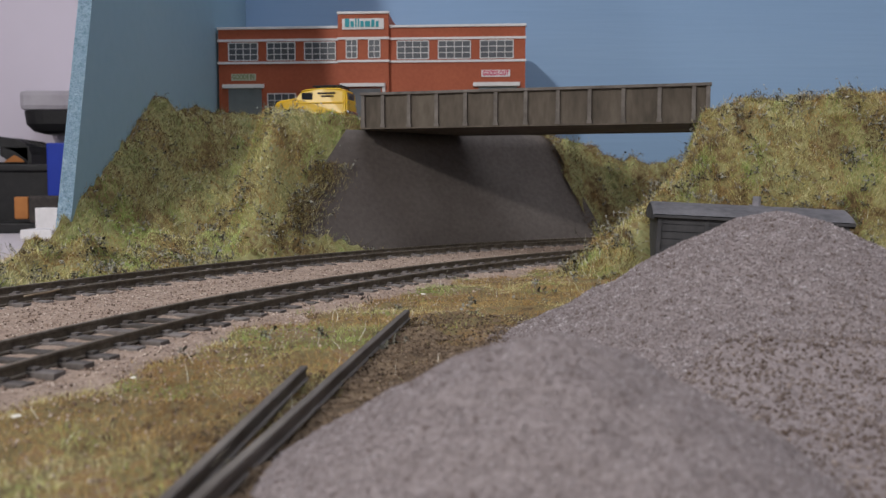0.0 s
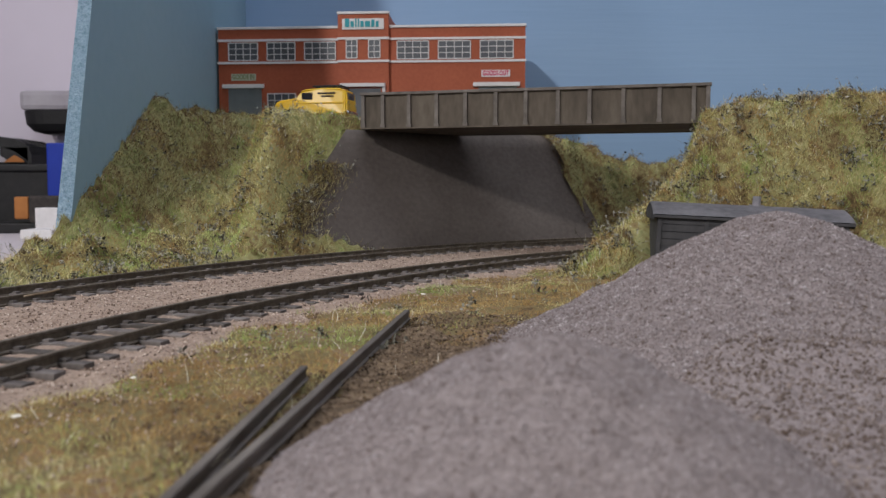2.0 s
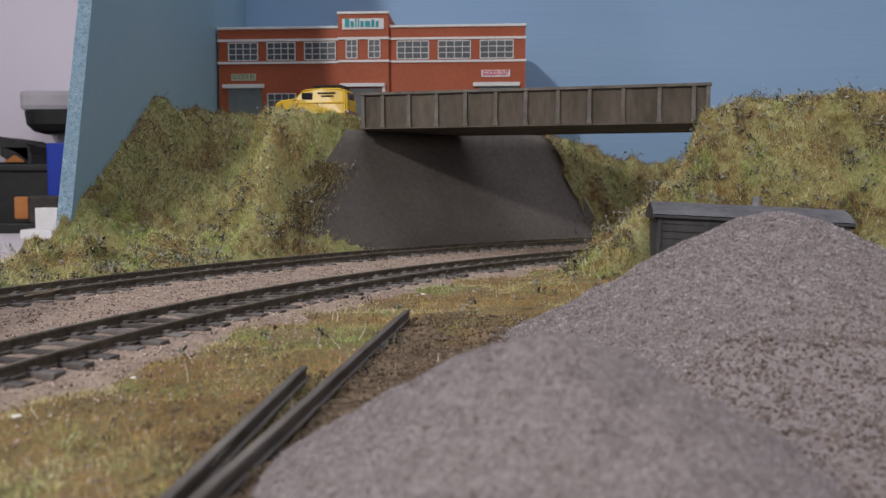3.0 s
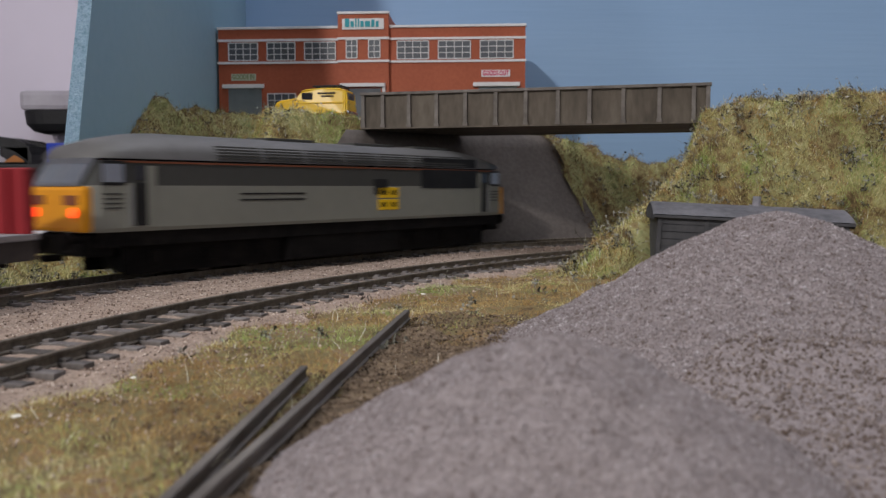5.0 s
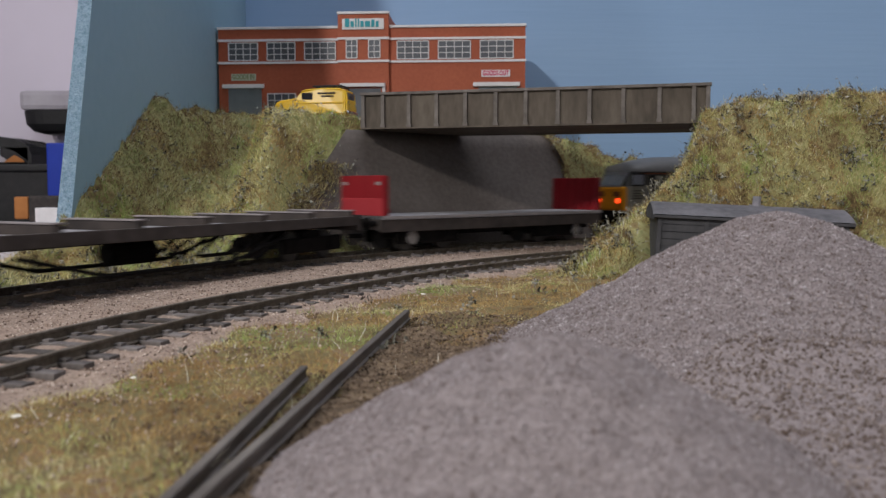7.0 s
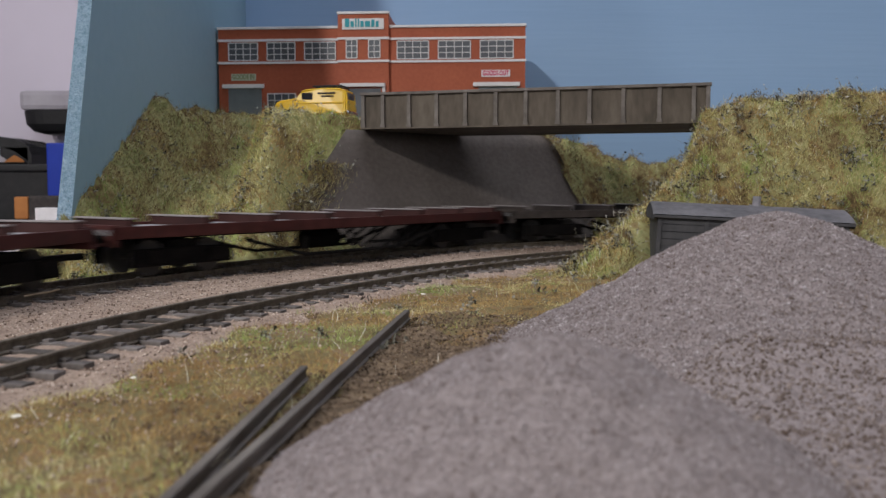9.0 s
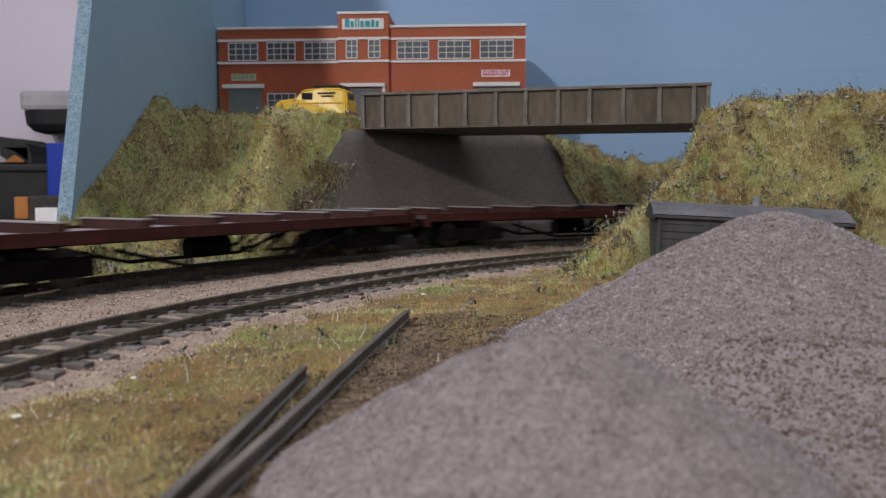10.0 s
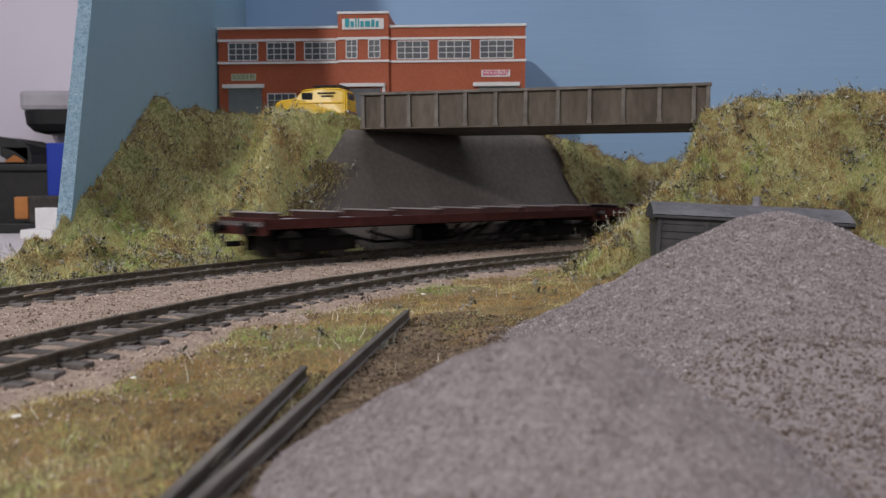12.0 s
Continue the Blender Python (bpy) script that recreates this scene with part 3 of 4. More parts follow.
def wagon_hut():
    h = thing("grounded_wagon_body", "grey-black grounded wagon body with curved grey roof", "hut", at(75.4, 305, -0.6, -8.6, 0, 2.6))
    L, W, E = 67.0, 30.0, 24.6
    body = part("body", boxes((0.8, L - 0.8, 1, W - 1, -1, E)), VAN_BODY, h)
    for i in range(9):
        z = 0.6 + i * 2.65
        part("plank", boxes((1.0, L - 1.0, 0.55, 1.0, z, z + 2.35)), VAN_BODY, body)
    for x in (1.6, L * 0.27, L * 0.42, L * 0.58, L * 0.73, L - 1.6):
        part("upright", boxes((x - 0.7, x + 0.7, 0.0, 0.6, 0, E - 0.3)), VAN_BODY, body)
    bm = bmesh.new()
    rows = []
    for x in (-1.0, -0.4, L + 0.4, L + 1.0):
        e = 0.3 if x in (-1.0, L + 1.0) else 0.0
        rows.append([(x, -1 + (W + 2) * i / 20, E - 1.5 + (6.4 - e) * math.sin(math.pi * (0.08 + 0.84 * i / 20)) ** 0.8 - e) for i in range(21)])
    grid(bm, rows)
    bmesh.ops.solidify(bm, geom=bm.faces[:], thickness=1.0)
    part("roof", bm, VAN_ROOF, h)
    for x in (-0.6, L - 1.0):
        bm = bmesh.new()
        arc = [(y, E - 2.2 + 6.2 * math.sin(math.pi * (0.08 + 0.84 * (y + 1) / (W + 2))) ** 0.8) for y in [-0.6 + (W + 1.2) * i / 16 for i in range(17)]]
        grid(bm, [[(x, y, min(z, E - 1.5)) for y, z in arc], [(x, y, z) for y, z in arc], [(x + 1.6, y, z) for y, z in arc], [(x + 1.6, y, min(z, E - 1.5)) for y, z in arc]])
        part("gable_end", bm, VAN_BODY, h)
    for y in (1.5, W - 1.5):
        part("gutter", boxes((-0.8, L + 0.8, y - 2.9 if y < 9 else y + 1.9, y - 1.9 if y < 9 else y + 2.9, E - 0.7, E + 0.3), bevel=0.2), VAN_BODY, h)
    bm = rod(bmesh.new(), (L * 0.56, W / 2, 28.6), (L * 0.56, W / 2, 33.0), 1.5, 16)
    rod(bm, (L * 0.56, W / 2, 28.6), (L * 0.56, W / 2, 29.9), 2.6, 16)
    part("stove_pipe", bm, VAN_ROOF, h)


wagon_hut()

# ---- gravel heaps ----
# middle, height, radius, seed, and how blunt the top is
HEAPS = [(11.8, 92.5, 17.5, 34.0, 1, 0.085), (68.0, 172.0, 28.7, 54.0, 2, 0.045)]


def heap_height(i, x, y):
    px, py, h, r, seed, blunt = HEAPS[i]
    return heap_z(x, y, px, py, h, r, seed, blunt)


def heap(i, label):
    px, py, h, r, seed, blunt = HEAPS[i]
    rr, aa = np.meshgrid(np.linspace(0, 1.12, 60), np.linspace(0, 2 * np.pi, 161)[:-1])
    x, y = px + rr * r * np.cos(aa), py + rr * r * np.sin(aa)
    z = heap_height(i, x, y)
    n, k = x.shape
    idx = np.arange(n * k).reshape(n, k)
    nx = np.roll(idx, -1, 0)
    q = np.stack([idx[:, :-1], nx[:, :-1], nx[:, 1:], idx[:, 1:]], -1).reshape(-1, 4)
    ob = from_arrays("gravel_heap", np.stack([x.ravel(), y.ravel(), z.ravel()], 1), q, HEAP, True)
    return tagged(ob, label, "gravel heap", group="gravel heaps")


HEAP_OBS = [heap(0, "low rounded heap of fine pinkish-grey gravel"), heap(1, "tall conical heap of pinkish-grey gravel by the hut")]

# ---- scrap rails ----


def scrap_rail(a, b):
    a, b = Vector(a), Vector(b)
    d = b - a
    L = d.length
    m = Matrix.Translation(a * MM) @ d.to_track_quat("Y", "Z").to_matrix().to_4x4()
    rail = thing("scrap_rail", "spare length of grey-brown rail lying on the grass", "rail", m, group="spare rails")
    k = 0.9
    for name, prof in (("foot", [(-0.95, 0), (-0.95, 0.3), (-0.5, 0.55), (0.5, 0.55), (0.95, 0.3), (0.95, 0)]),
                       ("web", [(-0.5, 0.5), (-0.5, 1.75), (0.5, 1.75), (0.5, 0.5)]),
                       ("head", [(-0.5, 1.7), (-0.72, 1.85), (-0.72, 2.5), (-0.6, 2.62), (0.6, 2.62), (0.72, 2.5), (0.72, 1.85), (0.5, 1.7)])):
        bm = bmesh.new()
        vs = grid(bm, [[(dx * k + 0.05 * math.sin(7 * t), L * t, dz * k) for dx, dz in prof] for t in (0, 0.25, 0.5, 0.75, 1)], close=True)
        bm.faces.new(vs[0]), bm.faces.new(vs[-1])
        part(name, bm, SCRAP, rail)


scrap_rail((-25.0, 72, 1.7), (-8.8, 205, 1.9))
scrap_rail((-27.6, 72, 1.6), (-23.3, 140, 1.9))

# ---- clutter on the desk beyond the layout ----


def desk():
    d = thing("desk", "pale grey-pink desk standing beyond the layout", "desk")
    part("desk_top", boxes((-1500, -175, 560, 1095, -45, -15), bevel=2.0), DESK, d)
    for x, y in ((-1460, 600), (-215, 700), (-1460, 1050), (-215, 1050)):
        part("leg", boxes((x - 20, x + 20, y - 20, y + 20, -900, -45)), BLACK, d)


def desk_things():
    solid("storage_box", boxes((-640, -425, 960, 1090, -15, 58), (-640, -425, 955, 959, 52, 60), bevel=2.0), BLACK, "black storage box on the desk", "box")
    pr = thing("black_machine", "black desktop machine with pale papers on the storage box", "machine")
    part("casing", boxes((-512, -478, 985, 1060, 60, 82), (-640, -478, 985, 1060, 60, 63), bevel=2.0), BLACK, pr)
    bm = bmesh.new()
    arch = [(-640, 88, 97), (-580, 88, 97), (-545, 86, 96), (-515, 82, 93), (-496, 76, 90), (-482, 66, 84), (-476, 60, 72)]
    for ya, yb in ((985, 1010), (1035, 1060)):
        rows = [[(x, ya, lo), (x, yb, lo), (x, yb, hi), (x, ya, hi)] for x, lo, hi in arch]
        vs = grid(bm, rows, close=True)
        bm.faces.new(vs[0]), bm.faces.new(vs[-1])
    part("arched_arm", bm, BLACK, pr, "curved black arm")
    for yy, pts in ((1020, ((-560, 63), (-512, 63), (-518, 78), (-530, 85), (-560, 85))), (982, ((-540, 63), (-500, 63), (-520, 77)))):
        bm = bmesh.new()
        vs = grid(bm, [[(x, y, z) for x, z in pts] for y in (yy, yy + 1.5)], close=True)
        bm.faces.new(vs[0]), bm.faces.new(vs[-1])
        part("paper", bm, CLEAR, pr, "pale folded sheet of paper")
    bm = bmesh.new()
    vs = grid(bm, [[(-505, y, 63), (-482, y, 63), (-484, y, 66), (-493, y, 71)] for y in (979, 981)], close=True)
    bm.faces.new(vs[0]), bm.faces.new(vs[-1])
    part("card", bm, ORANGE_WOOD, pr, "small buff card")
    solid("blue_box", boxes((-438, -395, 940, 953, -15, 83), bevel=2.0), BLUE, "upright bright blue plastic box", "box")
    bl = thing("wood_block", "orange-brown wooden block on a dark stand", "block")
    part("stand", boxes((-560, -404, 900, 938, -15, -4), bevel=1.5), BLACK, bl)
    part("block", boxes((-458, -443, 905, 940, 0, 24), bevel=2.0), ORANGE_WOOD, bl)
    part("body", boxes((-442.5, -404, 905, 940, -4, 25), bevel=2.0), DARK_SOLEBAR, bl)
    solid("white_carton", boxes((-418, -395, 868, 886, -15, 13), bevel=1.0), TRIM, "small white carton on the desk", "carton")
    solid("white_carton", boxes((-400, -370, 800, 830, -15, -6), bevel=1.0), TRIM, "flat white carton on the desk", "carton")
    tub = thing("wall_tub", "dark tub with a frosted lid fixed to the wall", "tub")
    bm = bmesh.new()
    rows = []
    for z, k in ((101, 0.62), (104, 0.82), (112, 0.96), (128, 1.0)):
        rows.append([(-455 + 55 * k * math.copysign(abs(math.cos(a)) ** 0.5, math.cos(a)), 1060 + 38 * k * math.copysign(abs(math.sin(a)) ** 0.5, math.sin(a)), z - 2) for a in [2 * math.pi * i / 32 for i in range(32)]])
    vs = grid(bm, rows, close=True)
    bm.faces.new(vs[0]), bm.faces.new(vs[-1])
    part("tub", bm, BLACK, tub)
    part("lid", boxes((-508, -402, 1024, 1096, 126.2, 150), bevel=6.0), CLEAR, tub, "frosted translucent lid")
    part("bracket", boxes((-480, -430, 1090, 1100, 105, 120)), BLACK, tub)


desk()
desk_things()

# ---- sleepers ----


def sleepers(tr, r):
    me = sleeper_mesh()
    pitch = 8.2 * R_FAR / r
    n = int(2 * math.pi * R_FAR / pitch)
    rest_v, rest_f = [], []
    co = np.array([v.co[:] for v in me.vertices]) / MM
    fs = [list(p.vertices) for p in me.polygons]
    for i in range(n):
        s = -300 + i * pitch
        a = math.pi - s / R_FAR
        x, y = on_circle(r, s)
        if 60 < s < 700:
            ob = new("sleeper", me)
            ob.parent = tr
            ob.matrix_basis = at(x, y, random.uniform(-0.35, 0.0), math.degrees(a) + random.uniform(-1.2, 1.2), random.uniform(-1, 1))
        else:
            c, sn = math.cos(a), math.sin(a)
            k = len(rest_v)
            rest_v += [(x + c * p[0] - sn * p[1], y + sn * p[0] + c * p[1], p[2]) for p in co]
            rest_f += [[j + k for j in f] for f in fs]
    ob = from_arrays("far_sleepers", rest_v, rest_f, SLEEPER)
    ob.parent = tr
    tagged(ob, kind="stuff")


sleepers(TRACKS[0], R_NEAR)
sleepers(TRACKS[1], R_FAR)

# ---- verge between the siding and the heaps ----


def soil_line(x, y):
    """Bare soil east of the longer spare rail."""
    return x - (-25 + (y - 72) * 16.2 / 133)


def gravelly(x, y):
    """The gravelled yard east of the heaps' foot."""
    return (x > 14 + 0.1 * y) & (y < 235)


def verge_weight(x, y):
    r = r_of(x, y)
    edge = R_NEAR - 14 + lumps(x, y, 50, seed=6) * 5 + lumps(x, y, 14, seed=11) * 2.5
    return smooth((edge - r) / 15)


def verge_z(x, y):
    return verge_weight(x, y) * (1.5 + lumps(x, y, 26, seed=7) * 0.55 + lumps(x, y, 8, seed=8) * 0.3) - 0.4


sheet("verge", TURF, "brown soil verge with straw-coloured grass", verge_z, -110, 130, 10, 420, 2.0,
      lambda x, y, z: (r_of(x, y) < R_NEAR - 15) & (r_of(x, y) > 330) & ~gravelly(x, y))


sheet("soil_strip", SOIL, "bare dark brown soil beside the spare rails", lambda x, y: verge_z(x, y) + 0.45 + lumps(x, y, 5, seed=15) * 0.1, -40, 70, 40, 262, 1.6,
      lambda x, y, z: (soil_line(x, y) > -1.0 + lumps(x, y, 12, seed=16) * 1.6 - 6 * smooth((130 - y) / 60)) & (y < 192 + lumps(x, y, 30, seed=5) * 14 - 0.5 * soil_line(x, y)) & (x < 16 + 0.1 * y))


def shoulder_z(x, y):
    return 1.3 - 2.2 * smooth((R_NEAR - 17 - r_of(x, y)) / 16) + lumps(x, y, 18, seed=9) * 0.35 + lumps(x, y, 5, seed=10) * 0.18


sheet("ballast_bed", BALLAST, "pinkish-brown fine ballast round the tracks", shoulder_z, -260, 260, 40, 600, 2.2,
      lambda x, y, z: (r_of(x, y) > R_NEAR - 40) & (r_of(x, y) < 572) & ((y < 285) | (x > -156)) & ((x > -178) | (y < 225)))


def spread_z(x, y):
    d = np.hypot(x - HEAPS[1][0], y - HEAPS[1][1])
    return 1.0 + 8.5 * np.exp(-np.maximum(d - 42, 0) / 17) * smooth((x - 14 - 0.1 * y) / 22) * smooth((215 - y) / 40) + lumps(x, y, 22, seed=12) * 0.5 + lumps(x, y, 7, seed=13) * 0.2


sheet("gravel_spread", HEAP, "thin spread of pinkish-grey gravel between the heaps", spread_z, 10, 190, 20, 260, 2.0,
      lambda x, y, z: (x > 12 + 0.1 * y))

# ---- loose stones, grass and scattered foliage ----


def normals(fn, x, y):
    e = 0.8
    dx = (fn(x + e, y) - fn(x - e, y)) / (2 * e)
    dy = (fn(x, y + e) - fn(x, y - e)) / (2 * e)
    n = np.stack([-dx, -dy, np.ones_like(dx)], 1)
    return n / np.linalg.norm(n, axis=1)[:, None]


def stones(name, fn, x, y, size, material, label):
    n = len(x)
    base = np.array([(1, 0, 0), (0, 1, 0), (-1, 0, 0), (0, -1, 0), (0, 0, 1), (0, 0, -1)], float)
    tri = np.array([(0, 1, 4), (1, 2, 4), (2, 3, 4), (3, 0, 4), (1, 0, 5), (2, 1, 5), (3, 2, 5), (0, 3, 5)])
    sz = size[0] + (size[1] - size[0]) * RNG.random(n) ** 2.2
    v = base[None] * (0.6 + 0.8 * RNG.random((n, 6, 1)))
    q = RNG.uniform(0, 6.28, n)
    c, s = np.cos(q)[:, None], np.sin(q)[:, None]
    tilt = RNG.uniform(-0.9, 0.9, n)[:, None]
    vx, vz = v[..., 0] * np.cos(tilt) - v[..., 2] * np.sin(tilt), v[..., 0] * np.sin(tilt) + v[..., 2] * np.cos(tilt)
    v = np.stack([vx * c - v[..., 1] * s, vx * s + v[..., 1] * c, vz], -1) * (sz / 2)[:, None, None]
    v += np.stack([x, y, fn(x, y) + sz * 0.15], 1)[:, None]
    f = (tri[None] + 6 * np.arange(n)[:, None, None]).reshape(-1, 3)
    return tagged(from_arrays(name, v.reshape(-1, 3), f, material), label, "gravel", kind="stuff")


def blades(name, fn, x, y, length, width, material, label, lean=0.55, lift=0.0):
    n = len(x)
    nm = normals(fn, x, y)
    p = np.stack([x, y, fn(x, y) - 0.2 + lift], 1)
    d = nm * 0.7 + np.array([0, 0, 0.6]) + RNG.normal(0, lean, (n, 3))
    d /= np.linalg.norm(d, axis=1)[:, None]
    d[:, 2] = np.abs(d[:, 2]) * 0.9 + 0.05
    L = (length[0] + (length[1] - length[0]) * RNG.random(n) ** 1.6)[:, None]
    a = RNG.uniform(0, 6.28, n)
    sd = np.stack([np.cos(a), np.sin(a) * 0.4, 0 * a], 1) * (width * (0.6 + 0.8 * RNG.random(n)))[:, None]
    mid = p + d * L * 0.55 + RNG.normal(0, 0.1, (n, 3)) * L
    tip = mid + (d * 0.45 + RNG.normal(0, 0.2, (n, 3))) * L
    v = np.stack([p - sd, p + sd, mid + sd * 0.8, mid - sd * 0.8, tip], 1).reshape(-1, 3)
    k = 5 * np.arange(n)[:, None]
    f = (np.array([[0, 1, 2, 3]]) + k).tolist() + (np.array([[3, 2, 4]]) + k).tolist()
    return tagged(from_arrays(name, v, f, material), label, "grass", kind="stuff")


def sprinkle(n, x0, x1, y0, y1, keep):
    x, y = RNG.uniform(x0, x1, n), RNG.uniform(y0, y1, n)
    k = keep(x, y)
    return x[k], y[k]


def twigs(name, fn, x, y, label, size=(1.2, 3.4), material=None):
    """Small tangles: bent stalks with tiny dark leaves along them."""
    vs, fs = [], []

    def quad(a, b, w):
        k = len(vs)
        vs.extend([a - w, a + w, b + w * 0.6, b - w * 0.6])
        fs.append([k, k + 1, k + 2, k + 3])

    for cx, cy, cz in zip(x, y, fn(x, y)):
        s = RNG.uniform(*size)
        for _ in range(int(RNG.integers(2, 5))):
            p = np.array([cx, cy, cz]) + RNG.normal(0, s * 0.35, 3) * np.array([1, 1, 0.2])
            d = RNG.normal(0, 1, 3)
            d[2] = abs(d[2]) * 0.7 + 0.25
            d /= np.linalg.norm(d)
            for _ in range(4):
                q = p + d * s * 0.42
                w = np.cross(d, RNG.normal(0, 1, 3))
                w *= 0.13 / max(1e-6, np.linalg.norm(w))
                quad(p, q, w)
                for _ in range(int(RNG.integers(0, 4))):
                    c = q + RNG.normal(0, 0.35, 3)
                    quad(c, c + RNG.normal(0, 0.45, 3), RNG.normal(0, 0.22, 3))
                p, d = q, d + RNG.normal(0, 0.5, 3)
                d /= np.linalg.norm(d)
    return tagged(from_arrays(name, vs, fs, material or TWIG), label, "foliage", kind="stuff")


def patch(x, y, size, seed, level=0.0):
    return lumps(x, y, size, seed=seed) + RNG.normal(0, 0.35, len(x)) > level


def near(x, y, px, py, size):
    """True for points scattered about a place, thinning outwards."""
    return np.hypot(x - px, y - py) < size * (0.45 + 0.75 * RNG.random(len(x)))


def dress_bank(fn, n, region, keep, word, seed, twig_n, rusty, brown=None, spots=()):
    x, y = sprinkle(n, *region, keep)
    k = RNG.random(len(x)) < 0.42 / np.clip(normals(fn, x, y)[:, 2], 0.2, 1)
    x, y = x[k], y[k]
    dark = brown(x, y) if brown else patch(x, y, 22, seed + 4, 0.62) | patch(x, y, 9, seed + 6, 1.0)
    green = ~dark & patch(x, y, 34, seed, 0.6)
    for px, py, size in spots:
        spot = near(x, y, px, py, size)
        green |= spot
        dark &= ~spot
    rust = ~dark & ~green & patch(x, y, 22, seed + 1, rusty)
    rest = ~dark & ~green & ~rust
    for name, pick, material, words in (("straw_grass", rest, BLADE, "short straw-olive static grass on the "), ("green_grass", green, BLADE_GREEN, "bright green static grass patches on the "),
                                        ("rust_grass", rust, BLADE_RUST, "rusty straw static grass patches on the "), ("brown_grass", dark, BLADE_BROWN_SHADE, "dull brown static grass patches, used for shade too, on the ")):
        blades(name, fn, x[pick], y[pick], (0.9, 3.2), 0.085, material, words + word, lean=1.7)
    x, y = sprinkle(n // 60, *region, keep)
    blades("long_grass", fn, x, y, (3.0, 7.5), 0.055, BLADE, "long wispy straw grass hairs on the " + word, lean=1.5)
    # sparse pale blades paint the glints on the grass
    x, y = sprinkle(n // 240, *region, keep)
    blades("pale_fibres", fn, x, y, (2.0, 5.5), 0.085, PALE_GLINT_FLAKE, "pale grass fibres coloured as glints on the " + word, lean=1.3)
    x, y = sprinkle(twig_n, *region, keep)
    dense = RNG.random(len(x)) < smooth(0.45 + 0.75 * lumps(x, y, 26, seed=seed + 2))
    x, y = x[dense], y[dense]
    half = len(x) * 2 // 3
    twigs("scatter_foliage", fn, x[:half], y[:half], "dark scattered foliage clumps on the " + word)
    twigs("grey_foliage", fn, x[half:], y[half:], "tangled grey twiggy foliage on the " + word, (2.0, 5.0), TWIG_GREY)


dress_bank(left_bank, 640000, (-154, 30, 220, 540), lambda x, y: LEFT_KEEP(x, y, 0) & (r_of(x, y) > 563 + 2.5 * RNG.random(len(x))) & (s_of(x, y) > 180) & (r_of(x, y) < 690) & (s_of(x, y) < abut_edge(r_of(x, y)) + 2 + RNG.normal(0, 2, len(x))), "embankment by the abutment", 11, 1500, 0.35,
           # brown blades over the hollow: dull grass, and side-board shade put into colour
           lambda x, y: (s_of(x, y) < 292 + 1.15 * (r_of(x, y) - 570) + lumps(x, y, 22, seed=3) * 9 + RNG.normal(0, 6, len(x))) & (left_bank(x, y) > 19 + lumps(x, y, 20, seed=9) * 6) & (RNG.random(len(x)) < 0.66),
           ((-136, 366, 17), (-97, 374, 13), (-58, 440, 10), (-125, 330, 12)))
dress_bank(apron_bank, 60000, (-90, 0, 360, 470), lambda x, y: APRON_KEEP(x, y, 0) & (apron_bank(x, y) > 1.5) & (apron_bank(x, y) > (r_of(x, y) - 561) * 2.6), "foot of the abutment", 19, 260, 0.2)
dress_bank(right_bank, 600000, (35, 240, 280, 460), lambda x, y: (right_bank(x, y) > 0.5) & (r_of(x, y) < 449) & (np.abs(y + 0.15 * (x - 75) - 320) + 500 * (x < 73) > 16), "tall embankment", 14, 3600, 0.25)
dress_bank(rear_bank, 260000, (60, 260, 470, 640), lambda x, y: REAR_KEEP(x, y, 0) & (s_of(x, y) > 520), "bank behind the bridge", 17, 1500, -0.7, lambda x, y: patch(x, y, 20, 8, -0.25))


def abutment_face(x, y):
    return (r_of(x, y) - 560) / 24 * 64.5


def abutment_fringe():
    """Grass creeping over the abutment's west edge."""
    n = 16000
    r = RNG.uniform(560.5, 577, n)
    s = 334 + 2.85 * (r - 560) + np.abs(RNG.normal(0, 10, n)) + lumps(r, r * 0, 9, seed=2) * 4
    x, y = CX + r * np.cos(np.pi - s / R_FAR), CY + r * np.sin(np.pi - s / R_FAR)
    for name, a, b, material, words in (("brown_grass", 0.0, 0.55, BLADE_BROWN_SHADE, "dull brown grass creeping over the abutment edge"), ("straw_grass", 0.55, 1.0, BLADE, "straw grass creeping over the abutment edge")):
        k = slice(int(a * n), int(b * n))
        blades(name, abutment_face, x[k], y[k], (1.0, 3.4), 0.085, material, words, lean=1.2)
    twigs("scatter_foliage", abutment_face, x[:90], y[:90], "dark scattered foliage along the abutment edge")


abutment_fringe()


def foot_twigs():
    """Dark twigs and grey leaves strewn along the foot of the left bank."""
    x, y = sprinkle(900, -170, -40, 240, 420, lambda x, y: LEFT_KEEP(x, y, 0) & (r_of(x, y) > 565) & (r_of(x, y) < 598) & (s_of(x, y) > 170) & (s_of(x, y) < 380))
    k = RNG.random(len(x)) < 0.5
    twigs("dark_twigs", left_bank, x[k], y[k], "dark twiggy foliage strewn at the foot of the bank", (2.0, 4.2))
    twigs("grey_twigs", left_bank, x[~k], y[~k], "grey-green leafy scatter at the foot of the bank", (1.6, 3.4), TWIG_GREY)


foot_twigs()


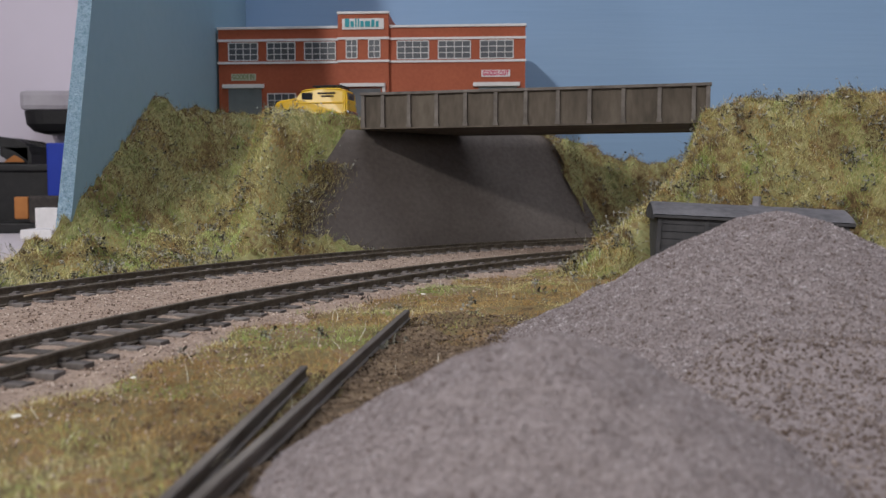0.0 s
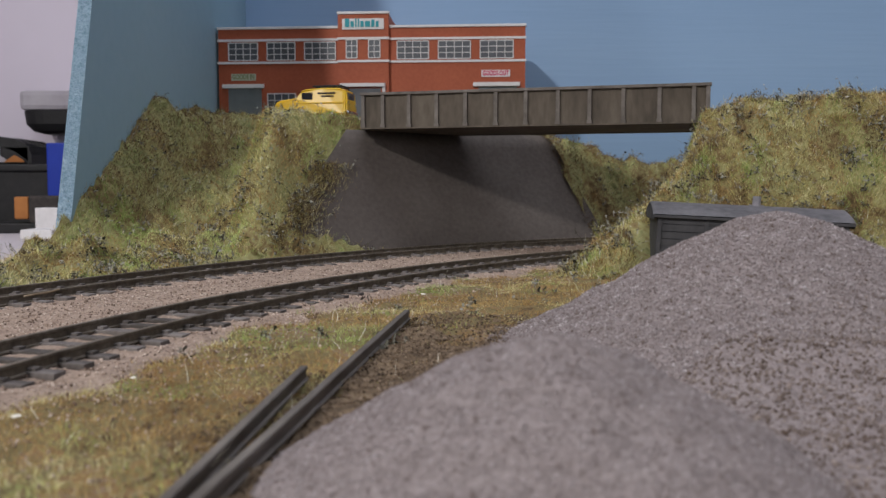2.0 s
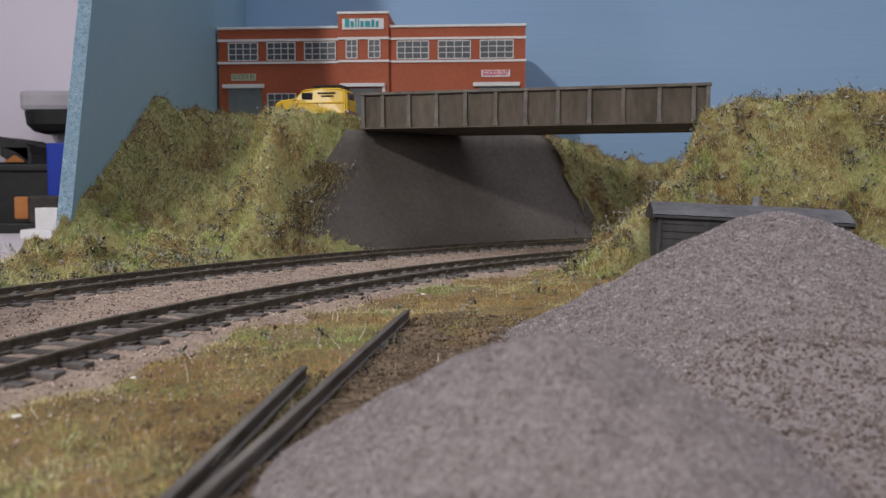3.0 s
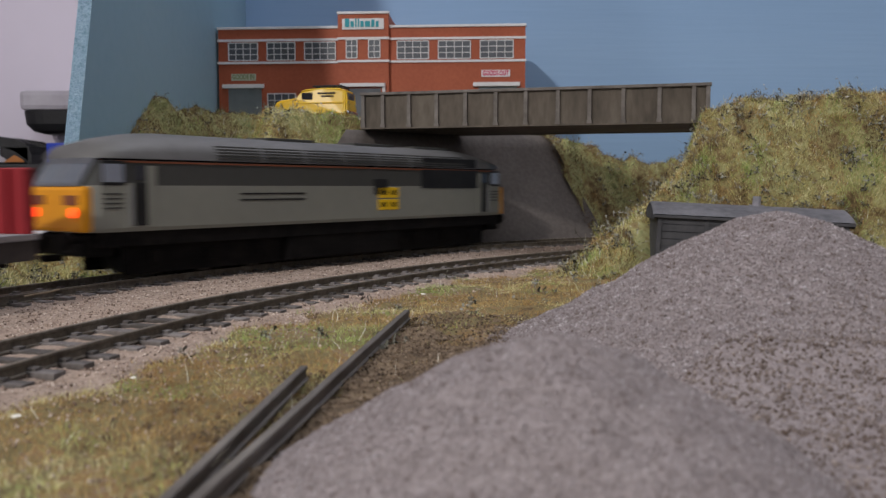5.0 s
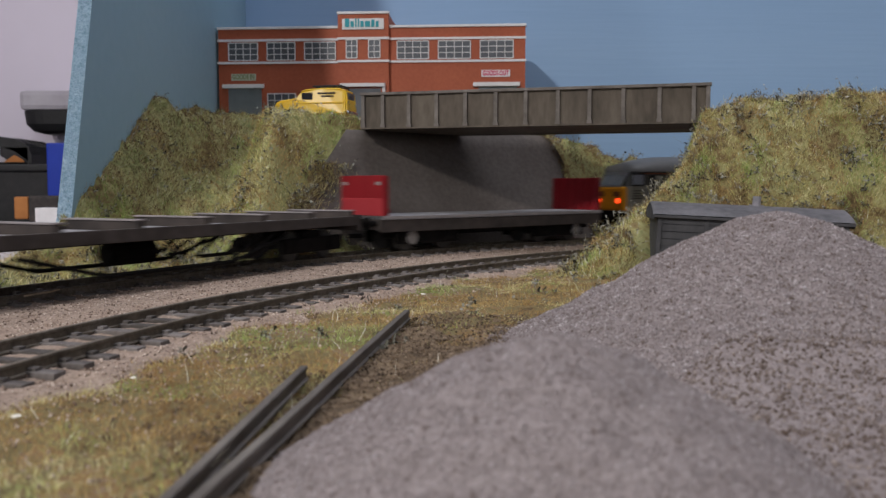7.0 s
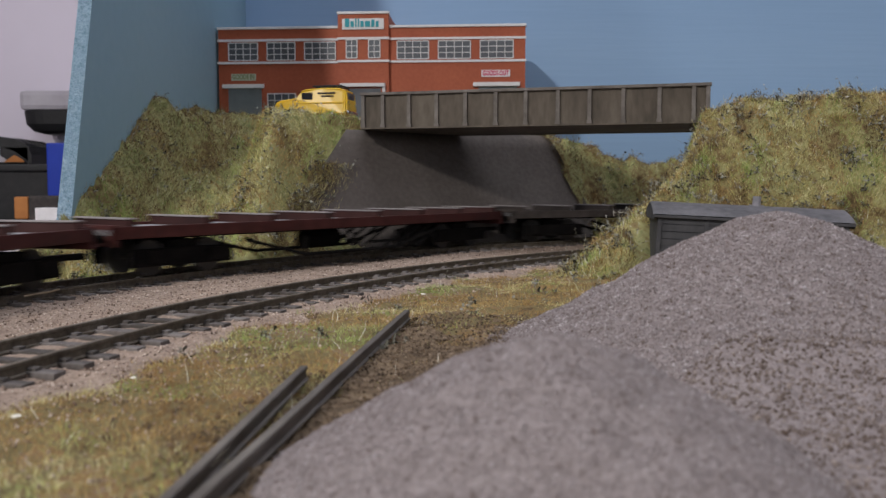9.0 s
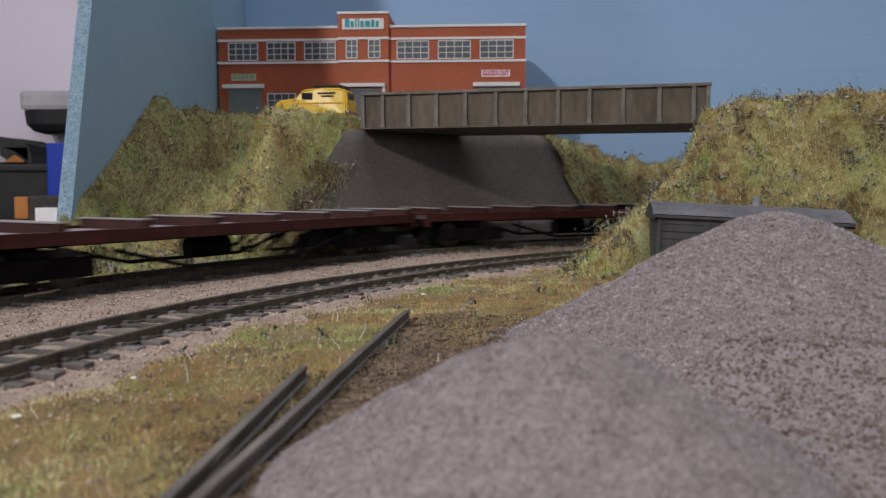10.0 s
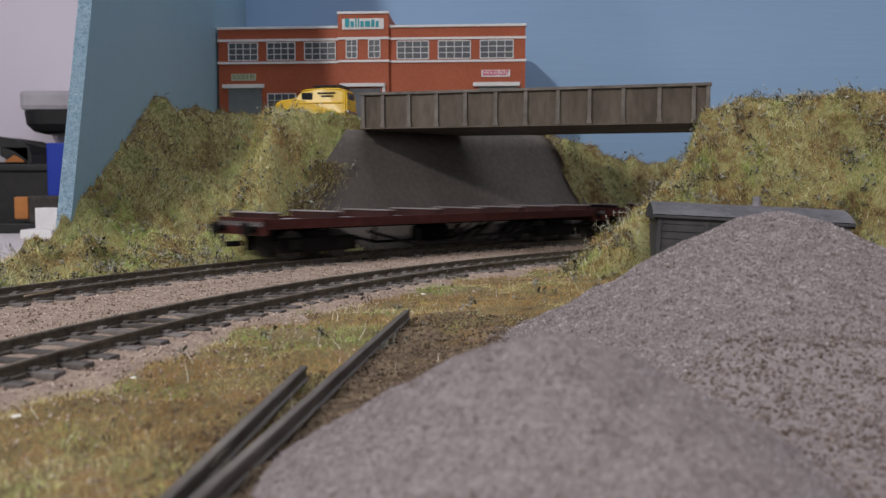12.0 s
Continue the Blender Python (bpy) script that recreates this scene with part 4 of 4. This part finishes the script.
def bank_tangles():
    """Larger grey tangles, and short pale blades that paint glints, on the tall bank."""
    ok = lambda x, y: (right_bank(x, y) > 12) & (r_of(x, y) < 447) & (y > 340) & (y < 366)
    x, y = sprinkle(110, 60, 210, 330, 420, ok)
    twigs("twig_tangle", right_bank, x, y, "tangled grey twigs lying on the tall embankment", (4.0, 7.0), TWIG_GREY)
    x, y = sprinkle(1500, 40, 210, 300, 420, lambda x, y: (right_bank(x, y) > 6) & (r_of(x, y) < 447))
    blades("bright_glints", right_bank, x, y, (0.7, 2.0), 0.16, PALE_GLINT_FLAKE, "short pale blades coloured as glints on the tall embankment", lean=1.5, lift=0.8)
    x, y = sprinkle(900, -150, -20, 280, 480, lambda x, y: LEFT_KEEP(x, y, 0) & (left_bank(x, y) > 6))
    blades("bright_glints", left_bank, x, y, (0.7, 1.8), 0.15, PALE_GLINT_FLAKE, "short pale blades coloured as glints on the bank", lean=1.5, lift=0.8)


bank_tangles()


def skyline_sprigs():
    """Leafy sprigs standing up along the crest of the tall bank."""
    for px, py, h in ((135, 372, 8.0), (156, 372, 4.5), (191, 380, 4.0)):
        x, y = np.full(5, float(px)) + RNG.normal(0, 0.5, 5), np.full(5, float(py)) + RNG.normal(0, 0.5, 5)
        twigs("leafy_sprig", right_bank, x, y, "small grey-green leafy sprig on the bank crest", (h * 0.45, h * 0.6), TWIG)


skyline_sprigs()


def off_heaps(x, y, margin):
    ok = np.ones(len(x), bool)
    for px, py, h, r, _, _ in HEAPS:
        ok &= np.hypot(x - px, y - py) > r * 1.0 + margin
    return ok


def dress_verge():
    x, y = sprinkle(620000, -100, 110, 50, 400, lambda x, y: (RNG.random(len(x)) < verge_weight(x, y)) & (r_of(x, y) > 345) & off_heaps(x, y, 1) & ~gravelly(x, y))
    bare = (soil_line(x, y) > 0.5) & (RNG.random(len(x)) < 0.95 * smooth((222 - y + lumps(x, y, 25, seed=4) * 14) / 40))
    x, y = x[~bare], y[~bare]
    thin = RNG.random(len(x)) < smooth(0.72 + 0.45 * lumps(x, y, 40, seed=20))
    x, y = x[thin], y[thin]
    rust = patch(x, y, 34, 21, -0.1) | near(x, y, -37, 118, 16) | near(x, y, 14, 245, 22)
    green = near(x, y, -27, 182, 18) | near(x, y, -3, 268, 14) | (~rust & patch(x, y, 26, 22, 0.45))
    rust &= ~green
    rest = ~rust & ~green
    blades("straw_grass", verge_z, x[rest], y[rest], (0.6, 2.2), 0.036, BLADE, "straw-coloured static grass on the verge", lean=1.7)
    blades("green_grass", verge_z, x[green], y[green], (0.6, 2.2), 0.036, BLADE_GREEN, "green static grass on the verge", lean=1.7)
    blades("rust_grass", verge_z, x[rust], y[rust], (0.6, 2.2), 0.036, BLADE_RUST, "rusty straw static grass on the verge", lean=1.7)
    x, y = sprinkle(130, -60, 100, 150, 380, lambda x, y: (verge_weight(x, y) > 0.7) & (r_of(x, y) > 400) & off_heaps(x, y, 2))
    twigs("scatter_foliage", verge_z, x, y, "dark scattered foliage on the verge", (1.0, 2.6))
    # glints on the verge, painted as pale blades
    x, y = sprinkle(420, -100, 90, 60, 380, lambda x, y: (verge_weight(x, y) > 0.5) & (r_of(x, y) > 345) & off_heaps(x, y, 2) & ~gravelly(x, y))
    blades("pale_fibres", verge_z, x, y, (2.0, 6.0), 0.07, PALE_GLINT_FLAKE, "pale grass fibres coloured as glints on the verge", lean=1.0)
    x, y = sprinkle(24000, -40, 28, 50, 215, lambda x, y: (soil_line(x, y) > 0) & off_heaps(x, y, -4) & (r_of(x, y) > 340))
    stones("loose_soil", lambda x, y: verge_z(x, y) + 0.5, x, y, (0.2, 0.7), SOIL_CRUMB, "loose brown soil crumbs by the heaps")
    x, y = sprinkle(9000, -60, 10, 60, 150, lambda x, y: (np.abs(soil_line(x, y) + 6) < 7) & off_heaps(x, y, -4))
    stones("soil_crumbs", lambda x, y: verge_z(x, y) + 0.2, x, y, (0.2, 0.65), SOIL_CRUMB, "dark soil crumbs between the spare rails")
    x, y = sprinkle(60000, -120, 60, 60, 330, lambda x, y: (r_of(x, y) < R_NEAR - 14) & (RNG.random(len(x)) < 0.7 * smooth((r_of(x, y) - R_NEAR + 62) / 45)))
    stones("verge_grit", lambda x, y: verge_z(x, y) + 0.1, x, y, (0.2, 0.7), STONE, "pinkish ballast grit strewn into the grass")


dress_verge()


def dress_ballast():
    x, y = sprinkle(130000, -180, 120, 90, 540, lambda x, y: (r_of(x, y) > R_NEAR - 42) & (r_of(x, y) < 566) & (np.abs(r_of(x, y) - R_NEAR) > 9.5) & (np.abs(r_of(x, y) - R_FAR) > 9.5) & (RNG.random(len(x)) < np.clip(260 / y, 0, 1)))
    stones("ballast_stones", shoulder_z, x, y, (0.2, 0.75), STONE, "loose fine pinkish ballast stones")
    x, y = sprinkle(84000, 12, 130, 50, 240, lambda x, y: x > 13 + 0.1 * y)
    k = RNG.random(len(x)) < 0.15
    stones("pale_stones", spread_z, x[k], y[k], (0.2, 0.7), HEAP_STONE, "fine pinkish-grey gravel grains between the heaps")
    x, y = x[~k], y[~k]
    stones("spread_stones", spread_z, x, y, (0.2, 0.8), SPREAD_STONE, "fine brownish gravel grains spread between the heaps")
    for i, n in ((0, 38000), (1, 95000)):
        px, py, h, r, _, _ = HEAPS[i]
        a, d = RNG.uniform(0, 6.28, n), r * 1.1 * np.sqrt(RNG.random(n))
        x, y = px + d * np.cos(a), py + d * np.sin(a)
        fn = lambda x, y, i=i: np.maximum(heap_height(i, x, y), verge_z(x, y))
        low = (fn(x, y) < 4 + 12 * RNG.random(n)) & (RNG.random(n) < 0.6) & (x > px - 12) & (i == 1)
        stones("brown_stones", fn, x[low], y[low], (0.2, 0.75), SPREAD_STONE, "brownish gravel grains round the foot of the heap")
        x, y = x[~low], y[~low]
        big = slice(0, n // 60)
        if i == 1:
            stones("coarse_stones", fn, x[big], y[big], (0.5, 0.95), HEAP_STONE, "coarser pinkish-grey gravel pieces on the heap")
        stones("heap_stones", fn, x, y, (0.16, 0.45) if i == 0 else (0.2, 0.7), HEAP_STONE, "fine pinkish-grey gravel grains on the heap")


dress_ballast()


def litter():
    bm = bmesh.new()
    p = [(-116.0, 233, 3.9), (-114, 236, 4.2), (-112.0, 239.5, 4.3), (-111, 243.5, 4.6)]
    for a, b in zip(p, p[1:]):
        rod(bm, a, b, 0.28, 6)
    solid("dry_stick", bm, DRY, "thin dry stick lying across the rails", "stick")
    for x, y, z, r in ((-59.6, 116, 2.2, 0.6), (-52, 140, 2.2, 0.5), (-6, 250, 2.4, 0.7)):
        bm = bmesh.new()
        bmesh.ops.create_icosphere(bm, subdivisions=2, radius=r)
        for v in bm.verts:
            v.co = Vector((v.co.x * 1.5, v.co.y * 0.8, v.co.z * 0.35)) * (0.8 + 0.4 * noise.noise(v.co * 0.9))
        solid("white_flake", bm, PALE_GLINT_FLAKE, "small pale flake lying on the grass", "flake", at(x, y, z, 35, 20), group="pale flakes")
    n = 60
    x, y = RNG.normal(-113, 1.6, n), RNG.normal(305, 2.6, n)
    blades("grass_tuft", lambda x, y: 0 * x + 1.2, x, y, (1.2, 3.4), 0.12, BLADE_GREEN, "green tuft of static grass between the rails", lean=0.9)


litter()

# ---- rolling stock ----


def bogie(parent, x, wheels, wb, length, low=3.5, high=9.5):
    b = part("bogie", boxes((x - length / 2, x + length / 2, -13, -11, low, high), (x - length / 2, x + length / 2, 11, 13, low, high), (x - 6, x + 6, -12, 12, 5, 12), bevel=0.3), UNDER, parent)
    for i in range(wheels):
        wx = x + (i - (wheels - 1) / 2) * wb
        for y0, y1 in ((-14.2, -12.8), (12.8, 14.2)):
            part("axle_box", boxes((wx - 2.6, wx + 2.6, y0, y1, 4.5, 9.0), bevel=0.3), UNDER, b)
    for i in range(wheels):
        wx = x + (i - (wheels - 1) / 2) * wb
        bm = bmesh.new()
        for y in (-8.2, 8.2):
            rod(bm, (wx, y - 1.1, 6.2), (wx, y + 1.1, 6.2), 6.1, 24)
        rod(bm, (wx, -9, 6.2), (wx, 9, 6.2), 1.0, 8)
        part("wheelset", bm, WHEEL, b, "steel wheels on an axle")
    return b


def buffers(parent, x, d):
    for y in (-11.5, 11.5):
        bm = rod(bmesh.new(), (x, y, 13.5), (x + d * 4.5, y, 13.5), 1.3, 12)
        rod(bm, (x + d * 4.5, y, 13.5), (x + d * 5.4, y, 13.5), 3.0, 16)
        part("buffer", bm, UNDER, parent)
    part("coupling", boxes((min(x, x + d * 7), max(x, x + d * 7), -1.5, 1.5, 6.5, 8.5)), UNDER, parent)


def locomotive():
    lo = thing("diesel_locomotive", "grey diesel locomotive with yellow cab end and lit tail lamps", "locomotive")
    H = 17.8
    SHORT = 11.0

    def ex(d, v):
        """A place v mm out towards one end; the cab at the radiator end stands closer in."""
        return d * v - (SHORT if d > 0 else 0.0)

    def end(z, k):
        """Half length at height z; k rounds the corners."""
        if z <= 30:
            e = 122.5
        else:
            e = 122.5 - (z - 30) * 0.62
        return e - k

    def strip(zs, widths, name, material, label=""):
        bm = bmesh.new()
        rows = []
        for z, w in zip(zs, widths):
            rows.append([(-end(z, 4.5), -w, z), (-60, -w, z), (0, -w, z), (60, -w, z), (end(z, 4.5) - SHORT, -w, z), (end(z, 1.2) - SHORT, -w + 2.2, z), (end(z, 0.0) - SHORT, -w + 6.5, z),
                         (end(z, 0.0) - SHORT, w - 6.5, z), (end(z, 1.2) - SHORT, w - 2.2, z), (end(z, 4.5) - SHORT, w, z), (60, w, z), (0, w, z), (-60, w, z), (-end(z, 4.5), w, z),
                         (-end(z, 1.2), w - 2.2, z), (-end(z, 0.0), w - 6.5, z), (-end(z, 0.0), -w + 6.5, z), (-end(z, 1.2), -w + 2.2, z)])
        vs = grid(bm, rows, close=True)
        if name == "roof":
            bm.faces.new(vs[-1])
        return part(name, bm, material, lo, label)

    lower = strip([15.8, 17.0, 30.6], [H - 0.4, H, H], "lower_body", LOCO_LIGHT, "light grey lower body side")
    upper = strip([30.6, 38.6], [H, H - 0.2], "upper_body", LOCO_DARK, "dark grey upper body band")
    part("cantrail_line", boxes((-112, 112 - SHORT, -H - 0.15, H + 0.15, 37.9, 38.5)), ORANGE_LINE, upper)
    # rounded roof with drooping ends
    bm = bmesh.new()
    rows = []
    for i in range(25):
        x = -116.5 + (233 - SHORT) * i / 24
        far = max(-x - 88, x - 88 + SHORT, 0)
        drop = 1 - (far / 29) ** 2 * 0.5
        rows.append([(x, -(H - 0.3) * math.cos(a), 39.2 + 9.6 * drop * math.sin(a) ** 0.9) for a in [math.pi * j / 14 for j in range(15)]])
    vs = grid(bm, rows)
    bm.faces.new(vs[0]), bm.faces.new(vs[-1])
    roof = part("roof", bm, LOCO_ROOF, lo, "weathered mid-grey curved roof", smooth=True)
    for sy in (-1, 1):
        for i in range(7):
            x = -72 + i * 21.5
            bm = bmesh.new()
            for j in range(5):
                z = 39.9 + j * 1.05
                y = (H - 0.3) * math.cos(math.asin(min(1, (z - 39.2) / 9.6))) + 0.25
                box(bm, x, x + 20, min(sy * y, sy * (y - 1)), max(sy * y, sy * (y - 1)), z, z + 0.55)
            part("louvre", bm, LOCO_DARK, roof)
    for x in (-40, 10, 52):
        part("exhaust_vent", boxes((x, x + 26, -6, 6, 48.0, 49.4), bevel=0.3), LOCO_DARK, roof)
    # cab ends
    for d in (-1, 1):
        nose = part("nose_panel", boxes((min(ex(d, 119.5), ex(d, 123.0)), max(ex(d, 119.5), ex(d, 123.0)), -16.8, 16.8, 15.8, 30.4), bevel=1.3), WARN_YELLOW, lo, "bright yellow warning panel")
        bm = bmesh.new()
        for y in (-12.4, 0.6):
            rows = [[(ex(d, 122.9 - (z - 30) * 0.62), y + w, z) for w in (0, 11.8)] for z in (31.4, 37.6)]
            grid(bm, rows)
        bmesh.ops.solidify(bm, geom=bm.faces[:], thickness=0.3)
        surround = bmesh.new()
        for y0, y1, z0, z1 in ((-14.6, 14.6, 30.4, 31.4), (-14.6, 14.6, 37.6, 39.4), (-14.6, -12.4, 31.4, 37.6), (12.4, 14.6, 31.4, 37.6), (-0.6, 0.6, 31.4, 37.6)):
            grid(surround, [[(ex(d, 123.0 - (z - 30) * 0.62), y, z) for y in (y0, y1)] for z in (z0, z1)])
        bmesh.ops.solidify(surround, geom=surround.faces[:], thickness=0.4)
        part("window_surround", surround, CAB_GREY, nose, "silver-grey windscreen surround")
        part("windscreen", bm, CABGLASS_GLARE, nose, "cab windscreen with its reflection put into the pale glass colour")
        for y in (-11.5, 11.5):
            part("tail_lamp", rod(bmesh.new(), (ex(d, 122.8), y, 22), (ex(d, 123.6), y, 22), 1.5, 16), TAIL_RED if d < 0 else BLACK, nose)
        part("lamp_cluster", boxes((min(ex(d, 122.9), ex(d, 123.4)), max(ex(d, 122.9), ex(d, 123.4)), -14, -6, 24.5, 27.5), (min(ex(d, 122.9), ex(d, 123.4)), max(ex(d, 122.9), ex(d, 123.4)), 6, 14, 24.5, 27.5)), ORANGE_LINE, nose)
        part("valance", boxes((min(ex(d, 112), ex(d, 121)), max(ex(d, 112), ex(d, 121)), -15, 15, 8, 15), bevel=1.0), UNDER, lo)
        buffers(lo, ex(d, 121), d)
        for sy in (-1, 1):
            y0, y1 = sorted((sy * (H - 0.6), sy * (H + 0.18)))
            def side(name, p, q, za, zb, material, proud=0.0, label=""):
                xa, xb = sorted((ex(d, p), ex(d, q)))
                return part(name, boxes((xa, xb, y0 - proud * (sy < 0), y1 + proud * (sy > 0), za, zb), bevel=0.12), material, lo, label)

            side("window_band", 108.5, 117.2, 30.7, 38.4, BLACK, 0.0, "black band round the cab side window")
            side("cab_side_window", 109.6, 116.8, 31.6, 37.4, CABGLASS_GLARE, 0.1)
            side("cab_door", 101.0, 106.0, 17.6, 31.5, BLACK, 0.05, "dark recessed cab door")
            side("door_window", 101.4, 105.6, 32.2, 37.2, DARKGLASS, 0.05)
            side("door_pillar", 106.0, 108.6, 17.0, 31.4, LOCO_LIGHT, 0.12, "pale grey door pillar")
            side("door_pillar", 97.6, 101.0, 17.0, 37.0, LOCO_LIGHT, 0.12, "pale grey door pillar")
            side("handrail", 106.9, 107.4, 18.0, 30.5, CAB_GREY, 0.5)
            for k in range(4):
                part("cab_louvre", boxes((min(ex(d, 110), ex(d, 116.5)), max(ex(d, 110), ex(d, 116.5)), y0, y1, 23.2 + k * 1.5, 23.7 + k * 1.5)), LOCO_DARK, lo)
    for sy in (-1, 1):
        y0, y1 = sorted((sy * (H - 0.6), sy * (H + 0.2)))
        part("roof_grille", boxes((44, 86, min(sy * 11, sy * 17.45), max(sy * 11, sy * 17.45), 38.9, 43.8), bevel=0.4), BLACK, roof)
        part("side_grille", boxes((42, 87, y0, y1, 29.6, 38.2)), BLACK, lo, "black radiator grille")
        bm = boxes((-63, -31, y0, y1, 25.2, 25.8), (-63, -31, y0, y1, 27.4, 28.0))
        part("nameplate", bm, BLACK, lo, "thin dark lined plate")
        logo = part("logo", boxes((9.5, 18, y0, y1, 27, 33.6)), BLACK, lo, "black square carrying yellow emblem")
        bm = bmesh.new()
        for z in (20.2, 25.4):
            box(bm, 12, 25.5, y0, y1 + 0.25, z, z + 4.6, bevel=0.2)
        part("emblem", bm, YELLOW, logo)
        bm = bmesh.new()
        for z in (22.5, 27.7):
            for x in (15.4, 22.1):
                box(bm, x - 2.3, x + 2.3, y0, y1 + 0.5, z - 1.5, z + 1.5, bevel=0.5)
        part("emblem_mark", bm, BLACK, logo)
    part("underframe", boxes((-118, 118 - SHORT, -16.6, 16.6, 11.0, 15.8)), UNDER, lo)
    part("fuel_tank", boxes((-38, 28, -16, 16, 1.6, 11.5), bevel=1.0), UNDER, lo)
    for x in (-73, 64):
        bogie(lo, x, 3, 22.5, 68, 1.4, 12.0)
    return lo


def bulkhead_flat(length):
    w = thing("bulkhead_flat_wagon", "grey-decked flat wagon with red bulkheads at both ends", "wagon")
    h = length / 2 - 5.5
    part("deck", boxes((-h, h, -17, 17, 15.2, 17.0), bevel=0.2), DECK, w, "pale grey worn deck")
    part("solebar", boxes((-h, h, -16.6, -14.8, 9.6, 15.2)), DARK_SOLEBAR, w)
    part("solebar", boxes((-h, h, 14.8, 16.6, 9.6, 15.2)), DARK_SOLEBAR, w)
    for sy in (-17.1, 17.1):
        part("deck_edge", boxes((-h, h, sy - 0.15, sy + 0.15, 15.6, 16.8)), PALE_EDGE, w, "pale deck edge")
    part("underframe", boxes((-h + 45, h - 45, -10, 10, 7, 15.2), (-h, h, -6, 6, 10, 15.2)), UNDER, w)
    for d in (-1, 1):
        x0, x1 = sorted((d * (h - 0.3), d * (h - 2.2)))
        b = part("bulkhead", boxes((x0, x1, -16.5, 16.5, 17, 35.5), bevel=0.3), RED, w, "red painted bulkhead")
        for i in range(6):
            y = -15.6 + i * 6.24
            xa, xb = sorted((d * (h - 2.2), d * (h - 3.6)))
            part("rib", boxes((xa, xb, y - 0.7, y + 0.7, 17, 35)), RED, b)
        xa, xb = sorted((d * h, d * (h - 0.6)))
        for y in (-14.6, 11.6):
            part("corner_mark", boxes((xa, xb + (0.4 if d > 0 else 0), y, y + 3.0, 31.0, 32.6)), PALE_EDGE, b, "small pale corner mark")
        part("lower_panel", boxes((xa, xb + (0.4 if d > 0 else 0), -16.2, 16.2, 17, 25), bevel=0.2), RED_LIGHT, b)
        part("headstock", boxes((min(d * h, d * (h - 2)), max(d * h, d * (h - 2)), -16.5, 16.5, 10.5, 17)), BROWN, w)
        buffers(w, d * h, d)
        bg = bogie(w, d * (h - 31), 2, 24, 38)
        for y in (-14.8, 14.3):
            part("wheel_cover", rod(bmesh.new(), (d * (h - 19), y, 6.4), (d * (h - 19), y + 0.5, 6.4), 3.2, 20), CHROME_DULL, bg, "pale worn wheel face")
    return w


def bolster_wagon(length, material, label):
    w = thing("bolster_wagon", label, "wagon", group="bolster wagons")
    h = length / 2 - 6
    part("solebar", boxes((-h, h, -17, -15.4, 13.4, 17.4), bevel=0.2), material, w)
    part("solebar", boxes((-h, h, 15.4, 17, 13.4, 17.4), bevel=0.2), material, w)
    part("floor", boxes((-h, h, -15.4, 15.4, 14.6, 16.4)), DECK, w, "pale grey worn plank floor")
    part("underframe", boxes((-h + 4, h - 4, -8, 8, 12.4, 14.6)), UNDER, w)
    n = 8
    for i in range(n):
        x = -h + 7 + (2 * h - 14) * i / (n - 1)
        # bolster faces get their shade from a darker colour than the solebars
        b = part("bolster", boxes((x - 1.3, x + 1.3, -16.6, 16.6, 16.0, 19.6), bevel=0.2), DARK_SOLEBAR if material is BROWN else MAROON_SHADE, w)
        part("pale_top", boxes((x - 1.9, x + 1.9, -16.8, 16.8, 19.6, 20.1), bevel=0.1), PALE_EDGE, b, "pale timber top")
    for sy in (-15.5, 15.5):
        bm = bmesh.new()
        rod(bm, (-58, sy, 11), (-28, sy, 3.6), 0.7, 6)
        rod(bm, (-28, sy, 3.6), (28, sy, 3.6), 0.7, 6)
        rod(bm, (28, sy, 3.6), (58, sy, 11), 0.7, 6)
        for x in (-28, 0, 28):
            rod(bm, (x, sy, 3.6), (x, sy, 11.2), 0.7, 6)
        part("truss", bm, UNDER, w)
        for x in (18, 26, 34, 42):
            part("strut", rod(bmesh.new(), (x, sy * 0.98, 3.2), (x + 18, sy * 0.98, 12.6), 0.75, 6), UNDER, w)
    part("brake_cylinder", rod(bmesh.new(), (-10, 5, 8), (10, 5, 8), 4, 14), UNDER, w)
    part("brake_lever", boxes((12, 30, -15.2, -14.6, 6.0, 7.2)), UNDER, w)
    for d in (-1, 1):
        part("headstock", boxes((min(d * h, d * (h - 1.8)), max(d * h, d * (h - 1.8)), -17, 17, 11, 17.9), bevel=0.2), material, w)
        buffers(w, d * h, d)
        bogie(w, d * (h - 30), 2, 24, 40)
    return w


LOCO = locomotive()
FLAT = bulkhead_flat(168)
WAGON_A = bolster_wagon(236, BROWN, "weathered grey-brown bogie bolster wagon, empty")
WAGON_B = bolster_wagon(236, MAROON, "dark maroon bogie bolster wagon, empty")
WAGON_C = copy_thing(WAGON_B, Matrix())
WAGON_D = copy_thing(WAGON_B, Matrix())

# each vehicle, how far its middle trails the locomotive's rear end, and half its bogie spacing
TRAIN = [(LOCO, -125, 75), (FLAT, 104, 48), (WAGON_A, 193 + 119, 82), (WAGON_B, 193 + 357, 82), (WAGON_C, 193 + 595, 82), (WAGON_D, 193 + 833, 82)]


def rear_at(t):
    """How far along the far track the locomotive's rear end has come, in mm."""
    u = max(0.0, t - 8.5)
    return 230 + 168.0 * (t - 5.0) + 3.75 * u * u


def vehicle_pose(t, offset, half):
    s = rear_at(t) - offset
    ax, ay = on_circle(R_FAR, s + half)
    bx, by = on_circle(R_FAR, s - half)
    return at((ax + bx) / 2, (ay + by) / 2, RAIL_Z, math.degrees(math.atan2(ay - by, ax - bx)))


def motions():
    for ob, offset, half in TRAIN:
        walk(ob, [(i * 0.25, vehicle_pose(i * 0.25, offset, half)) for i in range(49)])


motions()
